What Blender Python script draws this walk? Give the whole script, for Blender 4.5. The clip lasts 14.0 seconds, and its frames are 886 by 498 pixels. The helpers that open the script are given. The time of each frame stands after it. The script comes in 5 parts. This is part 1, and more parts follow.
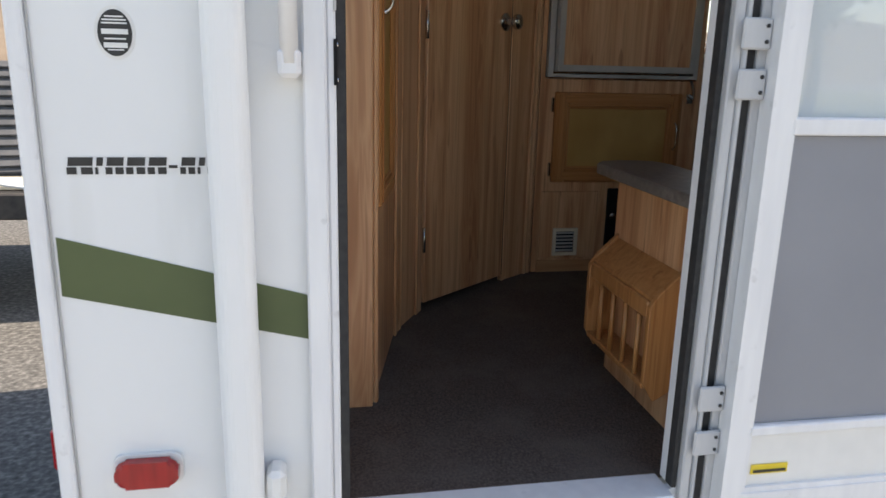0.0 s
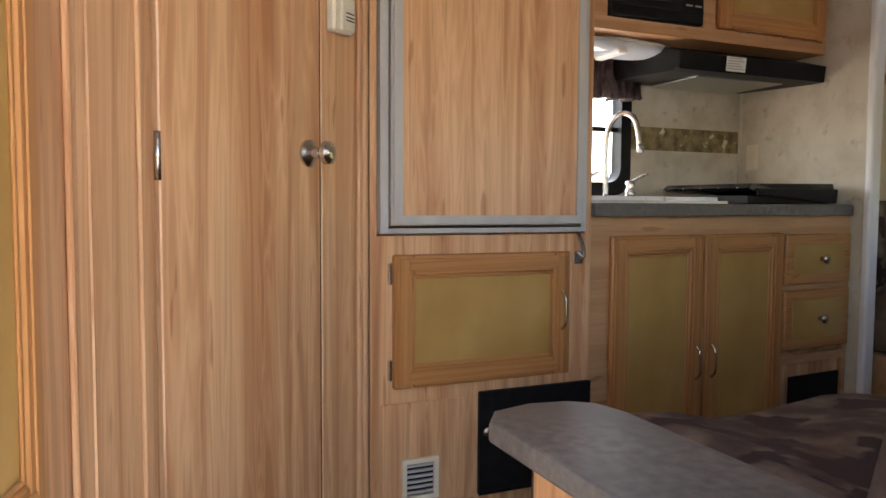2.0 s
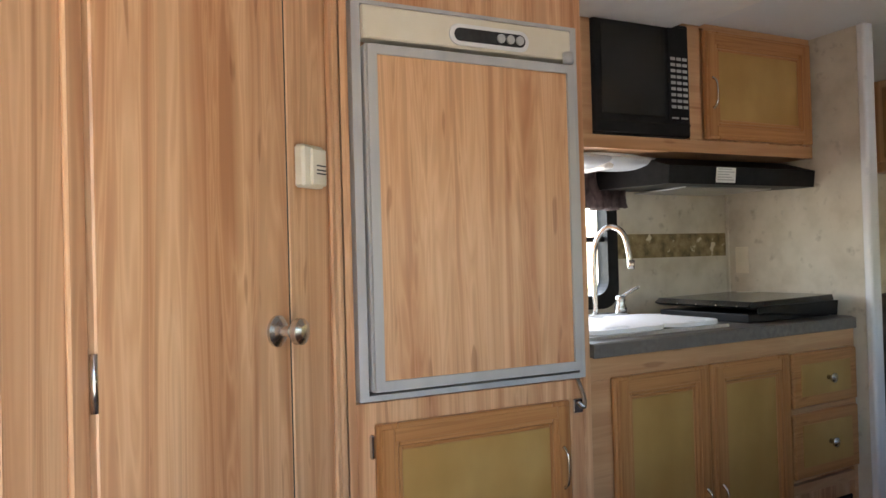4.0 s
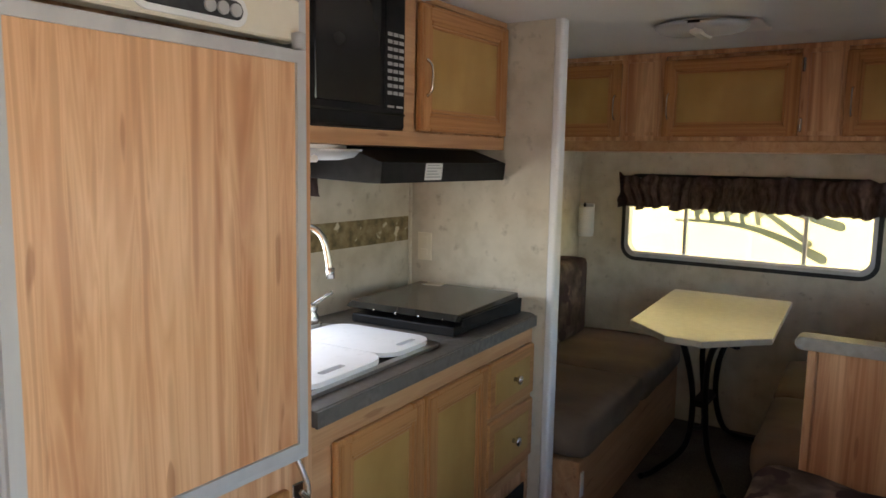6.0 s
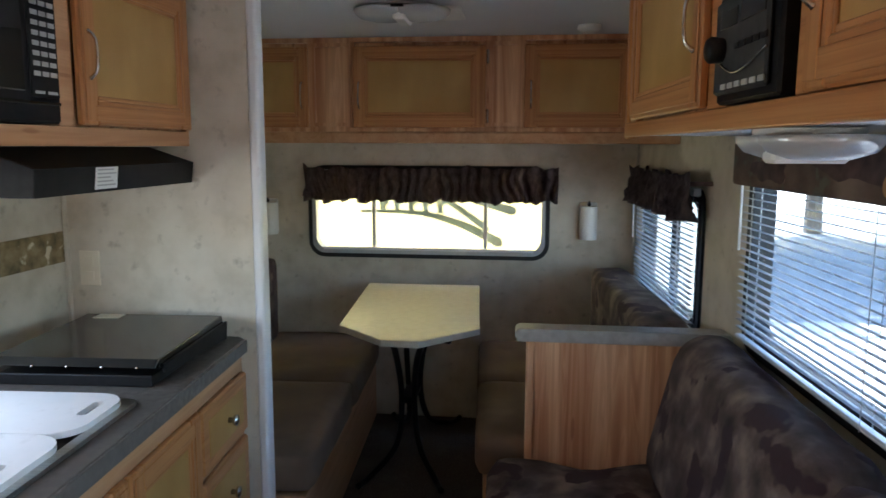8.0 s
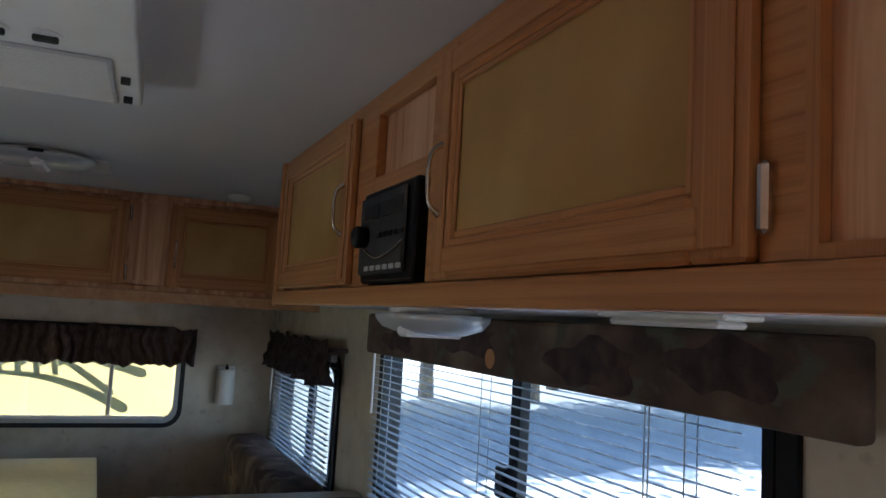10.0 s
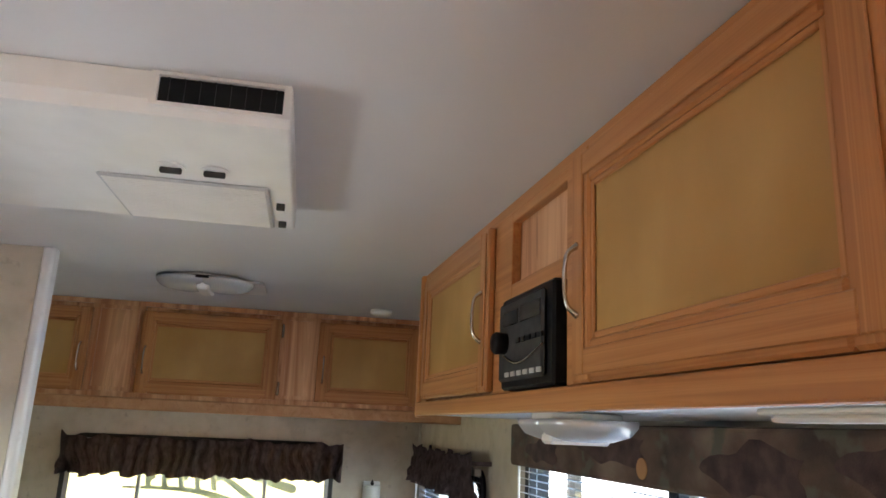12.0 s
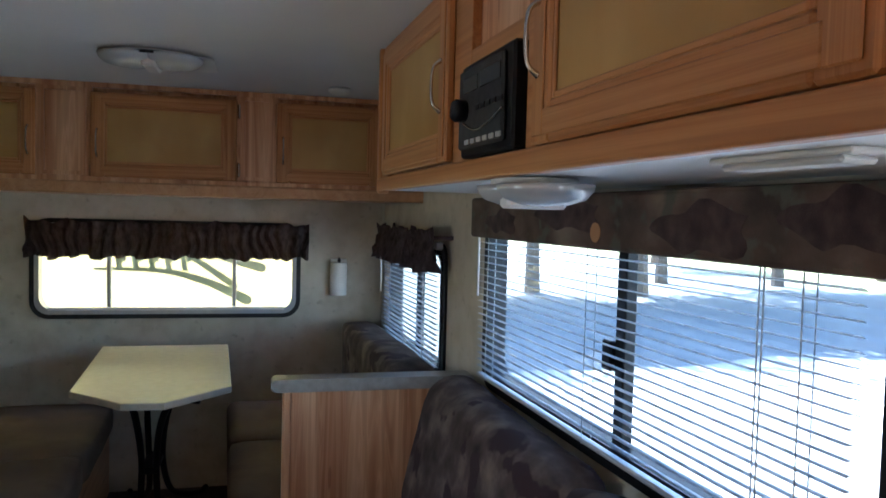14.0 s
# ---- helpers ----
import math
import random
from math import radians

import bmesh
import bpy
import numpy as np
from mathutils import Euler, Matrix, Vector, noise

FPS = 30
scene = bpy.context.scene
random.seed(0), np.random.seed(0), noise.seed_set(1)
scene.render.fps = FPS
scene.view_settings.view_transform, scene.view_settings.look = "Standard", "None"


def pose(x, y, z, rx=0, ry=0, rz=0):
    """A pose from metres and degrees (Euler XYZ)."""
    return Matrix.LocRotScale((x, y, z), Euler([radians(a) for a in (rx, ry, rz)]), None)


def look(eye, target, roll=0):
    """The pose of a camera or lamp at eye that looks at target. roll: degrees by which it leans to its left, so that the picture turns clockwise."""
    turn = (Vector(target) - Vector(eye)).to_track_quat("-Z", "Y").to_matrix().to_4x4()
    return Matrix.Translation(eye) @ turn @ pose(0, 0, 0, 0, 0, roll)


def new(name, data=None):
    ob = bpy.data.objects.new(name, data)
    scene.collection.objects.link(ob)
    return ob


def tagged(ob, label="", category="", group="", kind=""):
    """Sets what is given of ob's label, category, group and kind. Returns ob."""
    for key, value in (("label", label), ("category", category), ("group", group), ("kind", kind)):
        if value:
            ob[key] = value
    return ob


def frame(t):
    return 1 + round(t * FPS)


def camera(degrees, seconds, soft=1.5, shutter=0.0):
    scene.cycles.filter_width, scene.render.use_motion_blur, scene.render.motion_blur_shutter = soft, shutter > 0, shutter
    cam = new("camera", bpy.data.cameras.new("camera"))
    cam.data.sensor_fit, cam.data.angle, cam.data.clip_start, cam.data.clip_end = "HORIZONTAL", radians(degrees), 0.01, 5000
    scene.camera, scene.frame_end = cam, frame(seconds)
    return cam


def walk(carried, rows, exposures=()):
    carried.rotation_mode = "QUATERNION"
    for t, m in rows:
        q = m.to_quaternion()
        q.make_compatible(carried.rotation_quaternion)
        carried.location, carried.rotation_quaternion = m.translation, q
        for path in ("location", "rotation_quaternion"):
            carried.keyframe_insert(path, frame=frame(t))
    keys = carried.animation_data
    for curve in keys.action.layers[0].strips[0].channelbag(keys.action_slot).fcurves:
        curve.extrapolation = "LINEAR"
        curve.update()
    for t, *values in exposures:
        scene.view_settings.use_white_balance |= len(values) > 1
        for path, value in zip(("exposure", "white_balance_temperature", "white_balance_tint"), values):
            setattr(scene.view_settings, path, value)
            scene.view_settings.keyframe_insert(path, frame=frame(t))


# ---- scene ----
cam = camera(62.9, 14.0, 1.5, 0.15)
PATH = [
    (0, (0.132, -0.065, 1.594), (0.487, 1.840, 1.099), 1.35),
    (0.3, (0.150, 0.190, 1.598), (0.525, 2.103, 1.134), 2.9),
    (0.5, (0.191, 0.353, 1.613), (0.604, 2.268, 1.214), 1.2),
    (0.6, (0.212, 0.418, 1.624), (0.646, 2.325, 1.244), 1.4),
    (1, (0.300, 0.622, 1.642), (0.812, 2.523, 1.293), 2.4),
    (1.5, (0.442, 0.866, 1.685), (1.051, 2.757, 1.441), 4.1),
    (2, (0.485, 0.991, 1.633), (1.268, 2.828, 1.51), 0.3),
    (2.5, (0.483, 1.083, 1.662), (1.352, 2.882, 1.571), -0.6),
    (2.7, (0.487, 1.09, 1.683), (1.277, 2.926, 1.744), -2.0),
    (4.8, (0.591, 1.453, 1.97), (1.709, 3.111, 1.917), -0.2),
    (5, (0.606, 1.544, 1.972), (1.888, 3.077, 1.892), 2.6),
    (5.5, (0.605, 1.75, 2.121), (2.083, 3.089, 1.971), 1.2),
    (6, (0.649, 1.778, 2.211), (2.3, 2.88, 1.964), 1.0),
    (6.5, (0.761, 1.825, 2.207), (2.468, 2.829, 1.924), -0.3),
    (7, (0.918, 1.921, 2.212), (2.705, 2.756, 1.882), 0.6),
    (7.5, (0.925, 1.977, 2.26), (2.788, 2.629, 1.933), -1.6),
    (8, (0.892, 2.08, 2.249), (2.859, 2.305, 1.969), 0.2),
    (8.5, (0.86, 2.133, 2.25), (2.847, 2.064, 2.035), 0.0),
    (9, (0.84, 2.13, 2.258), (2.786, 1.67, 2.233), 1.9),
    (9.2, (0.821, 2.130, 2.262), (2.728, 1.531, 2.276), 2.6),
    (11.3, (0.812, 2.134, 2.246), (2.658, 1.452, 2.605), 5.8),
    (11.5, (0.81, 2.133, 2.245), (2.689, 1.569, 2.634), 4.6),
    (12, (0.805, 2.136, 2.243), (2.716, 1.796, 2.724), 2.6),
    (12.5, (0.805, 2.139, 2.243), (2.729, 1.889, 2.728), 2.2),
    (13, (0.806, 2.135, 2.238), (2.736, 1.836, 2.668), 2.2),
    (13.5, (0.814, 2.129, 2.225), (2.771, 1.75, 2.39), 2.2),
    (14, (0.821, 2.124, 2.208), (2.763, 1.655, 2.116), 1.5),
]
EXPO = [(0.0, 1.16, 7600, 13), (0.5, 1.16, 7600, 15), (1.0, 2.0, 7500, 14), (1.5, 2.95, 7900, 16), (2.0, 3.58, 7900, 16), (2.5, 3.9, 7700, 15), (5.0, 3.66, 7100, 12), (5.5, 3.78, 7100, 12), (6.5, 3.85, 6900, 10), (7.5, 4.0, 6000, 8), (8.2, 3.72, 5900, 7), (8.5, 3.55, 5650, 7), (9.0, 2.92, 5350, 5), (9.2, 2.82, 5350, 5), (11.3, 3.7, 6200, 9), (12.0, 4.36, 6300, 8), (12.5, 4.55, 6100, 9), (13.1, 4.55, 6000, 8), (13.6, 4.25, 5800, 7), (14.0, 3.68, 5500, 6)]
walk(cam, [(t, look(eye, target, roll)) for t, eye, target, roll in PATH], EXPO)

# ---- world, sun ----
SUN_EL, SUN_AZ = 42.0, 7.0          # azimuth from +x towards +y
world = bpy.data.worlds.new("sky_world")
scene.world = world
world.use_nodes = True
wn = world.node_tree
wn.nodes.clear()
sky = wn.nodes.new("ShaderNodeTexSky")
sky.sky_type = "NISHITA"
sky.sun_disc = False
sky.sun_elevation = radians(SUN_EL)
sky.sun_rotation = radians(90 - SUN_AZ)
bgn = wn.nodes.new("ShaderNodeBackground")
bgn.inputs["Strength"].default_value = 0.15
wout = wn.nodes.new("ShaderNodeOutputWorld")
wn.links.new(sky.outputs[0], bgn.inputs[0])
wn.links.new(bgn.outputs[0], wout.inputs[0])
sun_data = bpy.data.lights.new("sun", "SUN")
sun_data.energy, sun_data.angle, sun_data.color = 5.0, radians(0.5), (1.0, 0.95, 0.87)
sun = new("sun", sun_data)
_d = Vector((math.cos(radians(SUN_EL)) * math.cos(radians(SUN_AZ)), math.cos(radians(SUN_EL)) * math.sin(radians(SUN_AZ)), math.sin(radians(SUN_EL))))
sun.matrix_world = look(_d * 40, (0, 0, 0))


win_data = bpy.data.lights.new("kitchen_window_sky", "AREA")
win_data.shape, win_data.size, win_data.size_y, win_data.energy, win_data.color = "RECTANGLE", 0.74, 0.46, 0.65, (0.92, 0.96, 1.0)
new("kitchen_window_sky", win_data).matrix_world = pose(2.025, 3.606, 1.96, -90, 0, 0)

# ---- materials ----
def mat(name, colors, rough=0.6, scale=(3, 3, 3), detail=4.0, metal=0.0, bump=0.0, bscale=None, spec=0.5, second=None, coat=0.0, trans=0.0, island=False):
    """Noise between two or more colours; second: (colour, scale, low, high) for stains or patches."""
    m = bpy.data.materials.new(name)
    m.use_nodes = True
    nt = m.node_tree
    bs = nt.nodes["Principled BSDF"]
    tc = nt.nodes.new("ShaderNodeTexCoord")
    mp = nt.nodes.new("ShaderNodeMapping")
    mp.inputs["Scale"].default_value = scale
    nt.links.new(tc.outputs["Object"], mp.inputs[0])
    nz = nt.nodes.new("ShaderNodeTexNoise")
    nz.inputs["Scale"].default_value = 1.0
    nz.inputs["Detail"].default_value = detail
    nt.links.new(mp.outputs[0], nz.inputs["Vector"])
    rp = nt.nodes.new("ShaderNodeValToRGB")
    n = len(colors)
    el = rp.color_ramp.elements
    while len(el) < n:
        el.new(0.5)
    for i, c in enumerate(colors):
        el[i].position = 0.3 + 0.4 * i / max(1, n - 1)
        el[i].color = (*c, 1)
    nt.links.new(nz.outputs[0], rp.inputs[0])
    col = rp.outputs[0]
    if second:
        c2, s2, lo, hi = second
        n2 = nt.nodes.new("ShaderNodeTexNoise")
        n2.inputs["Scale"].default_value = 1.0
        n2.inputs["Detail"].default_value = 3
        mp2 = nt.nodes.new("ShaderNodeMapping")
        mp2.inputs["Scale"].default_value = s2 if isinstance(s2, tuple) else (s2, s2, s2)
        nt.links.new(tc.outputs["Object"], mp2.inputs[0])
        nt.links.new(mp2.outputs[0], n2.inputs["Vector"])
        mr = nt.nodes.new("ShaderNodeMapRange")
        mr.inputs[1].default_value, mr.inputs[2].default_value = lo, hi
        nt.links.new(n2.outputs[0], mr.inputs[0])
        mx = nt.nodes.new("ShaderNodeMix")
        mx.data_type = "RGBA"
        nt.links.new(mr.outputs[0], mx.inputs[0])
        nt.links.new(col, mx.inputs[6])
        mx.inputs[7].default_value = (*c2, 1)
        col = mx.outputs[2]
    nt.links.new(col, bs.inputs["Base Color"])
    bs.inputs["Roughness"].default_value = rough
    bs.inputs["Metallic"].default_value = metal
    bs.inputs["Specular IOR Level"].default_value = spec
    bs.inputs["Coat Weight"].default_value = coat
    if bump:
        nb = nt.nodes.new("ShaderNodeTexNoise")
        nb.inputs["Scale"].default_value = 1.0
        nb.inputs["Detail"].default_value = 3
        mb = nt.nodes.new("ShaderNodeMapping")
        mb.inputs["Scale"].default_value = bscale if bscale else scale
        nt.links.new(tc.outputs["Object"], mb.inputs[0])
        nt.links.new(mb.outputs[0], nb.inputs["Vector"])
        bp = nt.nodes.new("ShaderNodeBump")
        bp.inputs["Strength"].default_value = bump
        bp.inputs["Distance"].default_value = 0.004
        nt.links.new(nb.outputs[0], bp.inputs["Height"])
        nt.links.new(bp.outputs[0], bs.inputs["Normal"])
    return m


def wood(name, light, mid, dark, axis, rough=0.45, fine=80.0, band=5.5):
    """Wood with long grain along one axis (0 x, 1 y, 2 z): broad boards, fine fibres and dark flecks."""
    m = bpy.data.materials.new(name)
    m.use_nodes = True
    nt = m.node_tree
    bs = nt.nodes["Principled BSDF"]
    tc = nt.nodes.new("ShaderNodeTexCoord")

    def noise_at(across, along, detail, dist=0.0):
        mp = nt.nodes.new("ShaderNodeMapping")
        sc = [across] * 3
        sc[axis] = along
        mp.inputs["Scale"].default_value = sc
        nt.links.new(tc.outputs["Object"], mp.inputs[0])
        nz = nt.nodes.new("ShaderNodeTexNoise")
        nz.inputs["Scale"].default_value = 1.0
        nz.inputs["Detail"].default_value = detail
        nz.inputs["Distortion"].default_value = dist
        nt.links.new(mp.outputs[0], nz.inputs["Vector"])
        return nz.outputs[0]

    def ramp(src, stops):
        r = nt.nodes.new("ShaderNodeValToRGB")
        while len(r.color_ramp.elements) < len(stops):
            r.color_ramp.elements.new(0.5)
        for e, (p, c) in zip(r.color_ramp.elements, stops):
            e.position, e.color = p, (*c, 1)
        nt.links.new(src, r.inputs[0])
        return r.outputs[0]

    def mix(a, b, f, mode="MIX"):
        x = nt.nodes.new("ShaderNodeMix")
        x.data_type, x.blend_type = "RGBA", mode
        if isinstance(f, float):
            x.inputs[0].default_value = f
        else:
            nt.links.new(f, x.inputs[0])
        nt.links.new(a, x.inputs[6])
        nt.links.new(b, x.inputs[7])
        return x.outputs[2]
    boards = ramp(noise_at(band, 0.12, 1.5), [(0.38, mid), (0.44, light), (0.5, mid), (0.56, light), (0.64, mid)])
    rings = ramp(noise_at(band * 2.4, 0.7, 2.5, 2.6), [(0.36, dark), (0.43, mid), (0.5, light), (0.56, mid), (0.62, light), (0.70, dark)])
    fibre = ramp(noise_at(fine, 2.5, 3.0), [(0.33, (0.86, 0.84, 0.82)), (0.55, (1, 1, 1)), (0.7, (1.05, 1.05, 1.05))])
    flecks = ramp(noise_at(38.0, 5.0, 1.0), [(0.25, (0.62, 0.5, 0.42)), (0.30, (1, 1, 1))])
    c = mix(boards, rings, 0.36)
    c = mix(c, fibre, 0.28, "MULTIPLY")
    c = mix(c, flecks, 0.7, "MULTIPLY")
    nt.links.new(c, bs.inputs["Base Color"])
    bs.inputs["Roughness"].default_value = rough
    bp = nt.nodes.new("ShaderNodeBump")
    bp.inputs["Strength"].default_value = 0.12
    bp.inputs["Distance"].default_value = 0.002
    nt.links.new(noise_at(fine, 2.5, 3.0), bp.inputs["Height"])
    nt.links.new(bp.outputs[0], bs.inputs["Normal"])
    return m


LAM = wood("laminate_upright", (0.78, 0.48, 0.27), (0.53, 0.245, 0.115), (0.34, 0.135, 0.052), 2, 0.34, 80.0, 5.5)
LAM_X = wood("laminate_along_x", (0.60, 0.345, 0.18), (0.50, 0.26, 0.12), (0.40, 0.185, 0.078), 0)
LAM_Y = wood("laminate_along_y", (0.60, 0.345, 0.18), (0.50, 0.26, 0.12), (0.40, 0.185, 0.078), 1)
OAK = wood("oak_upright", (0.54, 0.26, 0.10), (0.43, 0.18, 0.058), (0.28, 0.10, 0.028), 2, 0.38, 110, 14)
OAK_X = wood("oak_along_x", (0.54, 0.26, 0.10), (0.43, 0.18, 0.058), (0.28, 0.10, 0.028), 0, 0.38, 110, 14)
VENEER = mat("golden_veneer", [(0.44, 0.255, 0.075), (0.52, 0.32, 0.11)], 0.45, (7, 7, 3), 5, second=((0.38, 0.21, 0.055), 3.0, 0.45, 0.75), bump=0.05, bscale=(140, 140, 20))
PAPER = mat("mottled_vinyl_wallboard", [(0.50, 0.45, 0.35), (0.60, 0.55, 0.45), (0.66, 0.61, 0.51)], 0.6, (9, 9, 9), 6, second=((0.40, 0.36, 0.28), 22, 0.62, 0.78), bump=0.08, bscale=(160, 160, 160))
CEIL = mat("white_ceiling_board", [(0.70, 0.71, 0.73), (0.76, 0.77, 0.78)], 0.7, (2, 2, 2), 5, bump=0.1, bscale=(220, 220, 220))
CARPET = mat("brown_carpet", [(0.055, 0.042, 0.036), (0.10, 0.078, 0.066), (0.15, 0.12, 0.10)], 0.95, (160, 160, 160), 3, bump=0.9, bscale=(260, 260, 260), second=((0.16, 0.135, 0.115), 5.0, 0.5, 0.85))
COUNTER = mat("grey_laminate_counter", [(0.095, 0.085, 0.078), (0.145, 0.130, 0.12), (0.19, 0.175, 0.16)], 0.42, (55, 55, 55), 5, second=((0.115, 0.105, 0.095), 6, 0.4, 0.7))
CAP = mat("taupe_laminate_cap", [(0.26, 0.235, 0.205), (0.34, 0.31, 0.275)], 0.35, (40, 40, 40), 4)
SKIN = mat("white_gelcoat", [(0.77, 0.79, 0.80), (0.82, 0.83, 0.83)], 0.32, (2, 2, 1), 5, second=((0.70, 0.71, 0.70), (9, 9, 1.2), 0.6, 0.85), bump=0.03, bscale=(6, 6, 6))
ALU = mat("white_aluminium_frame", [(0.74, 0.75, 0.77), (0.82, 0.83, 0.84)], 0.35, (30, 30, 4), 4, second=((0.55, 0.55, 0.55), 24, 0.66, 0.85))
JAMB = mat("grey_aluminium_jamb", [(0.46, 0.47, 0.49), (0.55, 0.56, 0.57)], 0.38, (30, 30, 4), 4, second=((0.36, 0.36, 0.36), 24, 0.64, 0.85))
GREYTRIM = mat("grey_fridge_trim", [(0.42, 0.42, 0.42), (0.50, 0.50, 0.49)], 0.4, (20, 20, 4), 3)
BLACK = mat("black_plastic", [(0.010, 0.010, 0.011), (0.016, 0.016, 0.017)], 0.42, (30, 30, 30), 3, spec=0.12, bump=0.05, bscale=(400, 400, 400))
GLOSS = mat("black_glass", [(0.02, 0.019, 0.018), (0.028, 0.027, 0.025)], 0.15, (5, 5, 5), 2)
RUBBER = mat("dark_rubber", [(0.018, 0.018, 0.02), (0.035, 0.035, 0.035)], 0.75, (60, 60, 60), 3)
CHROME = mat("brushed_nickel", [(0.55, 0.54, 0.52), (0.66, 0.65, 0.63)], 0.25, (60, 60, 60), 3, metal=1.0)
STEEL = mat("stainless_steel", [(0.45, 0.45, 0.45), (0.58, 0.58, 0.58)], 0.3, (200, 8, 8), 3, metal=1.0)
WHITE = mat("white_plastic", [(0.74, 0.74, 0.72), (0.8, 0.8, 0.78)], 0.4, (12, 12, 12), 3)
CREAM = mat("cream_plastic", [(0.70, 0.64, 0.50), (0.76, 0.70, 0.57)], 0.4, (12, 12, 12), 3)
GREEN = mat("olive_green_decal", [(0.065, 0.095, 0.035), (0.085, 0.115, 0.045)], 0.4, (6, 6, 6), 4)
INK = mat("black_decal", [(0.02, 0.02, 0.02), (0.035, 0.035, 0.035)], 0.5, (40, 40, 40), 3)
RED = mat("red_lens", [(0.26, 0.004, 0.006), (0.38, 0.008, 0.01)], 0.12, (60, 60, 8), 2, coat=0.2)
GREYPANEL = mat("grey_screen_panel", [(0.235, 0.245, 0.275), (0.275, 0.285, 0.315)], 0.6, (3, 3, 3), 5, bump=0.2, bscale=(500, 500, 500))
YELLOW = mat("yellow_label", [(0.75, 0.55, 0.03), (0.8, 0.6, 0.05)], 0.5, (20, 20, 20), 2)
CLOTH = mat("brown_ruffle_cloth", [(0.060, 0.042, 0.042), (0.115, 0.082, 0.082), (0.165, 0.12, 0.118)], 0.9, (45, 45, 25), 5, bump=0.5, bscale=(300, 300, 300))
LEAFY = mat("leaf_print_cloth", [(0.05, 0.033, 0.028), (0.12, 0.08, 0.06), (0.21, 0.155, 0.12)], 0.9, (7, 7, 9), 6, second=((0.10, 0.10, 0.075), 13, 0.55, 0.62), bump=0.4, bscale=(350, 350, 350))
SOFA = mat("leaf_print_upholstery", [(0.030, 0.018, 0.016), (0.095, 0.066, 0.055), (0.24, 0.175, 0.14)], 0.92, (9, 9, 9), 5, second=((0.045, 0.022, 0.026), 6.5, 0.53, 0.56), bump=0.5, bscale=(320, 320, 320))
MAROON = mat("maroon_leaf_print", [(0.030, 0.018, 0.019), (0.062, 0.036, 0.036), (0.10, 0.066, 0.058)], 0.92, (22, 22, 22), 5, bump=0.4, bscale=(350, 350, 350))
SEAT = mat("taupe_microfibre", [(0.14, 0.094, 0.060), (0.20, 0.138, 0.092)], 0.85, (8, 8, 8), 5, second=((0.10, 0.075, 0.06), 4, 0.5, 0.8), bump=0.3, bscale=(260, 260, 260))
TABLE = mat("cream_table_laminate", [(0.50, 0.455, 0.36), (0.57, 0.525, 0.425)], 0.3, (30, 30, 30), 4)
BORDER = mat("fruit_border_print", [(0.10, 0.075, 0.03), (0.24, 0.18, 0.085), (0.33, 0.27, 0.15)], 0.6, (26, 26, 26), 4, second=((0.66, 0.60, 0.45), 17, 0.62, 0.66))
BLIND = mat("blind_slat", [(0.46, 0.48, 0.51), (0.54, 0.56, 0.59)], 0.45, (6, 6, 6), 2)
GRAVEL = mat("grey_gravel", [(0.17, 0.168, 0.164), (0.29, 0.287, 0.279), (0.43, 0.424, 0.412)], 0.95, (38, 38, 38), 6, bump=1.0, bscale=(45, 45, 45), second=((0.20, 0.195, 0.185), 0.5, 0.45, 0.7))
GRASS = mat("dry_grass", [(0.07, 0.09, 0.03), (0.14, 0.15, 0.05), (0.24, 0.21, 0.10)], 0.95, (4, 4, 4), 8, bump=1.0, bscale=(40, 40, 40))
# Dark bluish ground colour that holds the tree shade past the yard.
LANE_SHADE = mat("lane_shade_blue", [(0.046, 0.058, 0.070), (0.078, 0.095, 0.112)], 0.9, (20, 20, 20), 6, bump=0.4, bscale=(90, 90, 90))
HILL = mat("brown_hillside", [(0.16, 0.12, 0.085), (0.22, 0.17, 0.12)], 0.95, (0.2, 0.2, 0.2), 7)
BARK = mat("bark", [(0.07, 0.05, 0.035), (0.14, 0.10, 0.07)], 0.95, (20, 20, 5), 5, bump=0.8, bscale=(30, 30, 8))
LEAF = mat("leaves", [(0.05, 0.085, 0.02), (0.12, 0.15, 0.035), (0.22, 0.2, 0.05)], 0.8, (1.3, 1.3, 1.3), 6)
RUST = mat("weathered_dark_steel", [(0.025, 0.024, 0.024), (0.07, 0.06, 0.052)], 0.7, (12, 12, 12), 5)
LOUVRE = mat("grey_slatted_panel", [(0.06, 0.065, 0.07), (0.12, 0.12, 0.125)], 0.6, (8, 8, 8), 4)


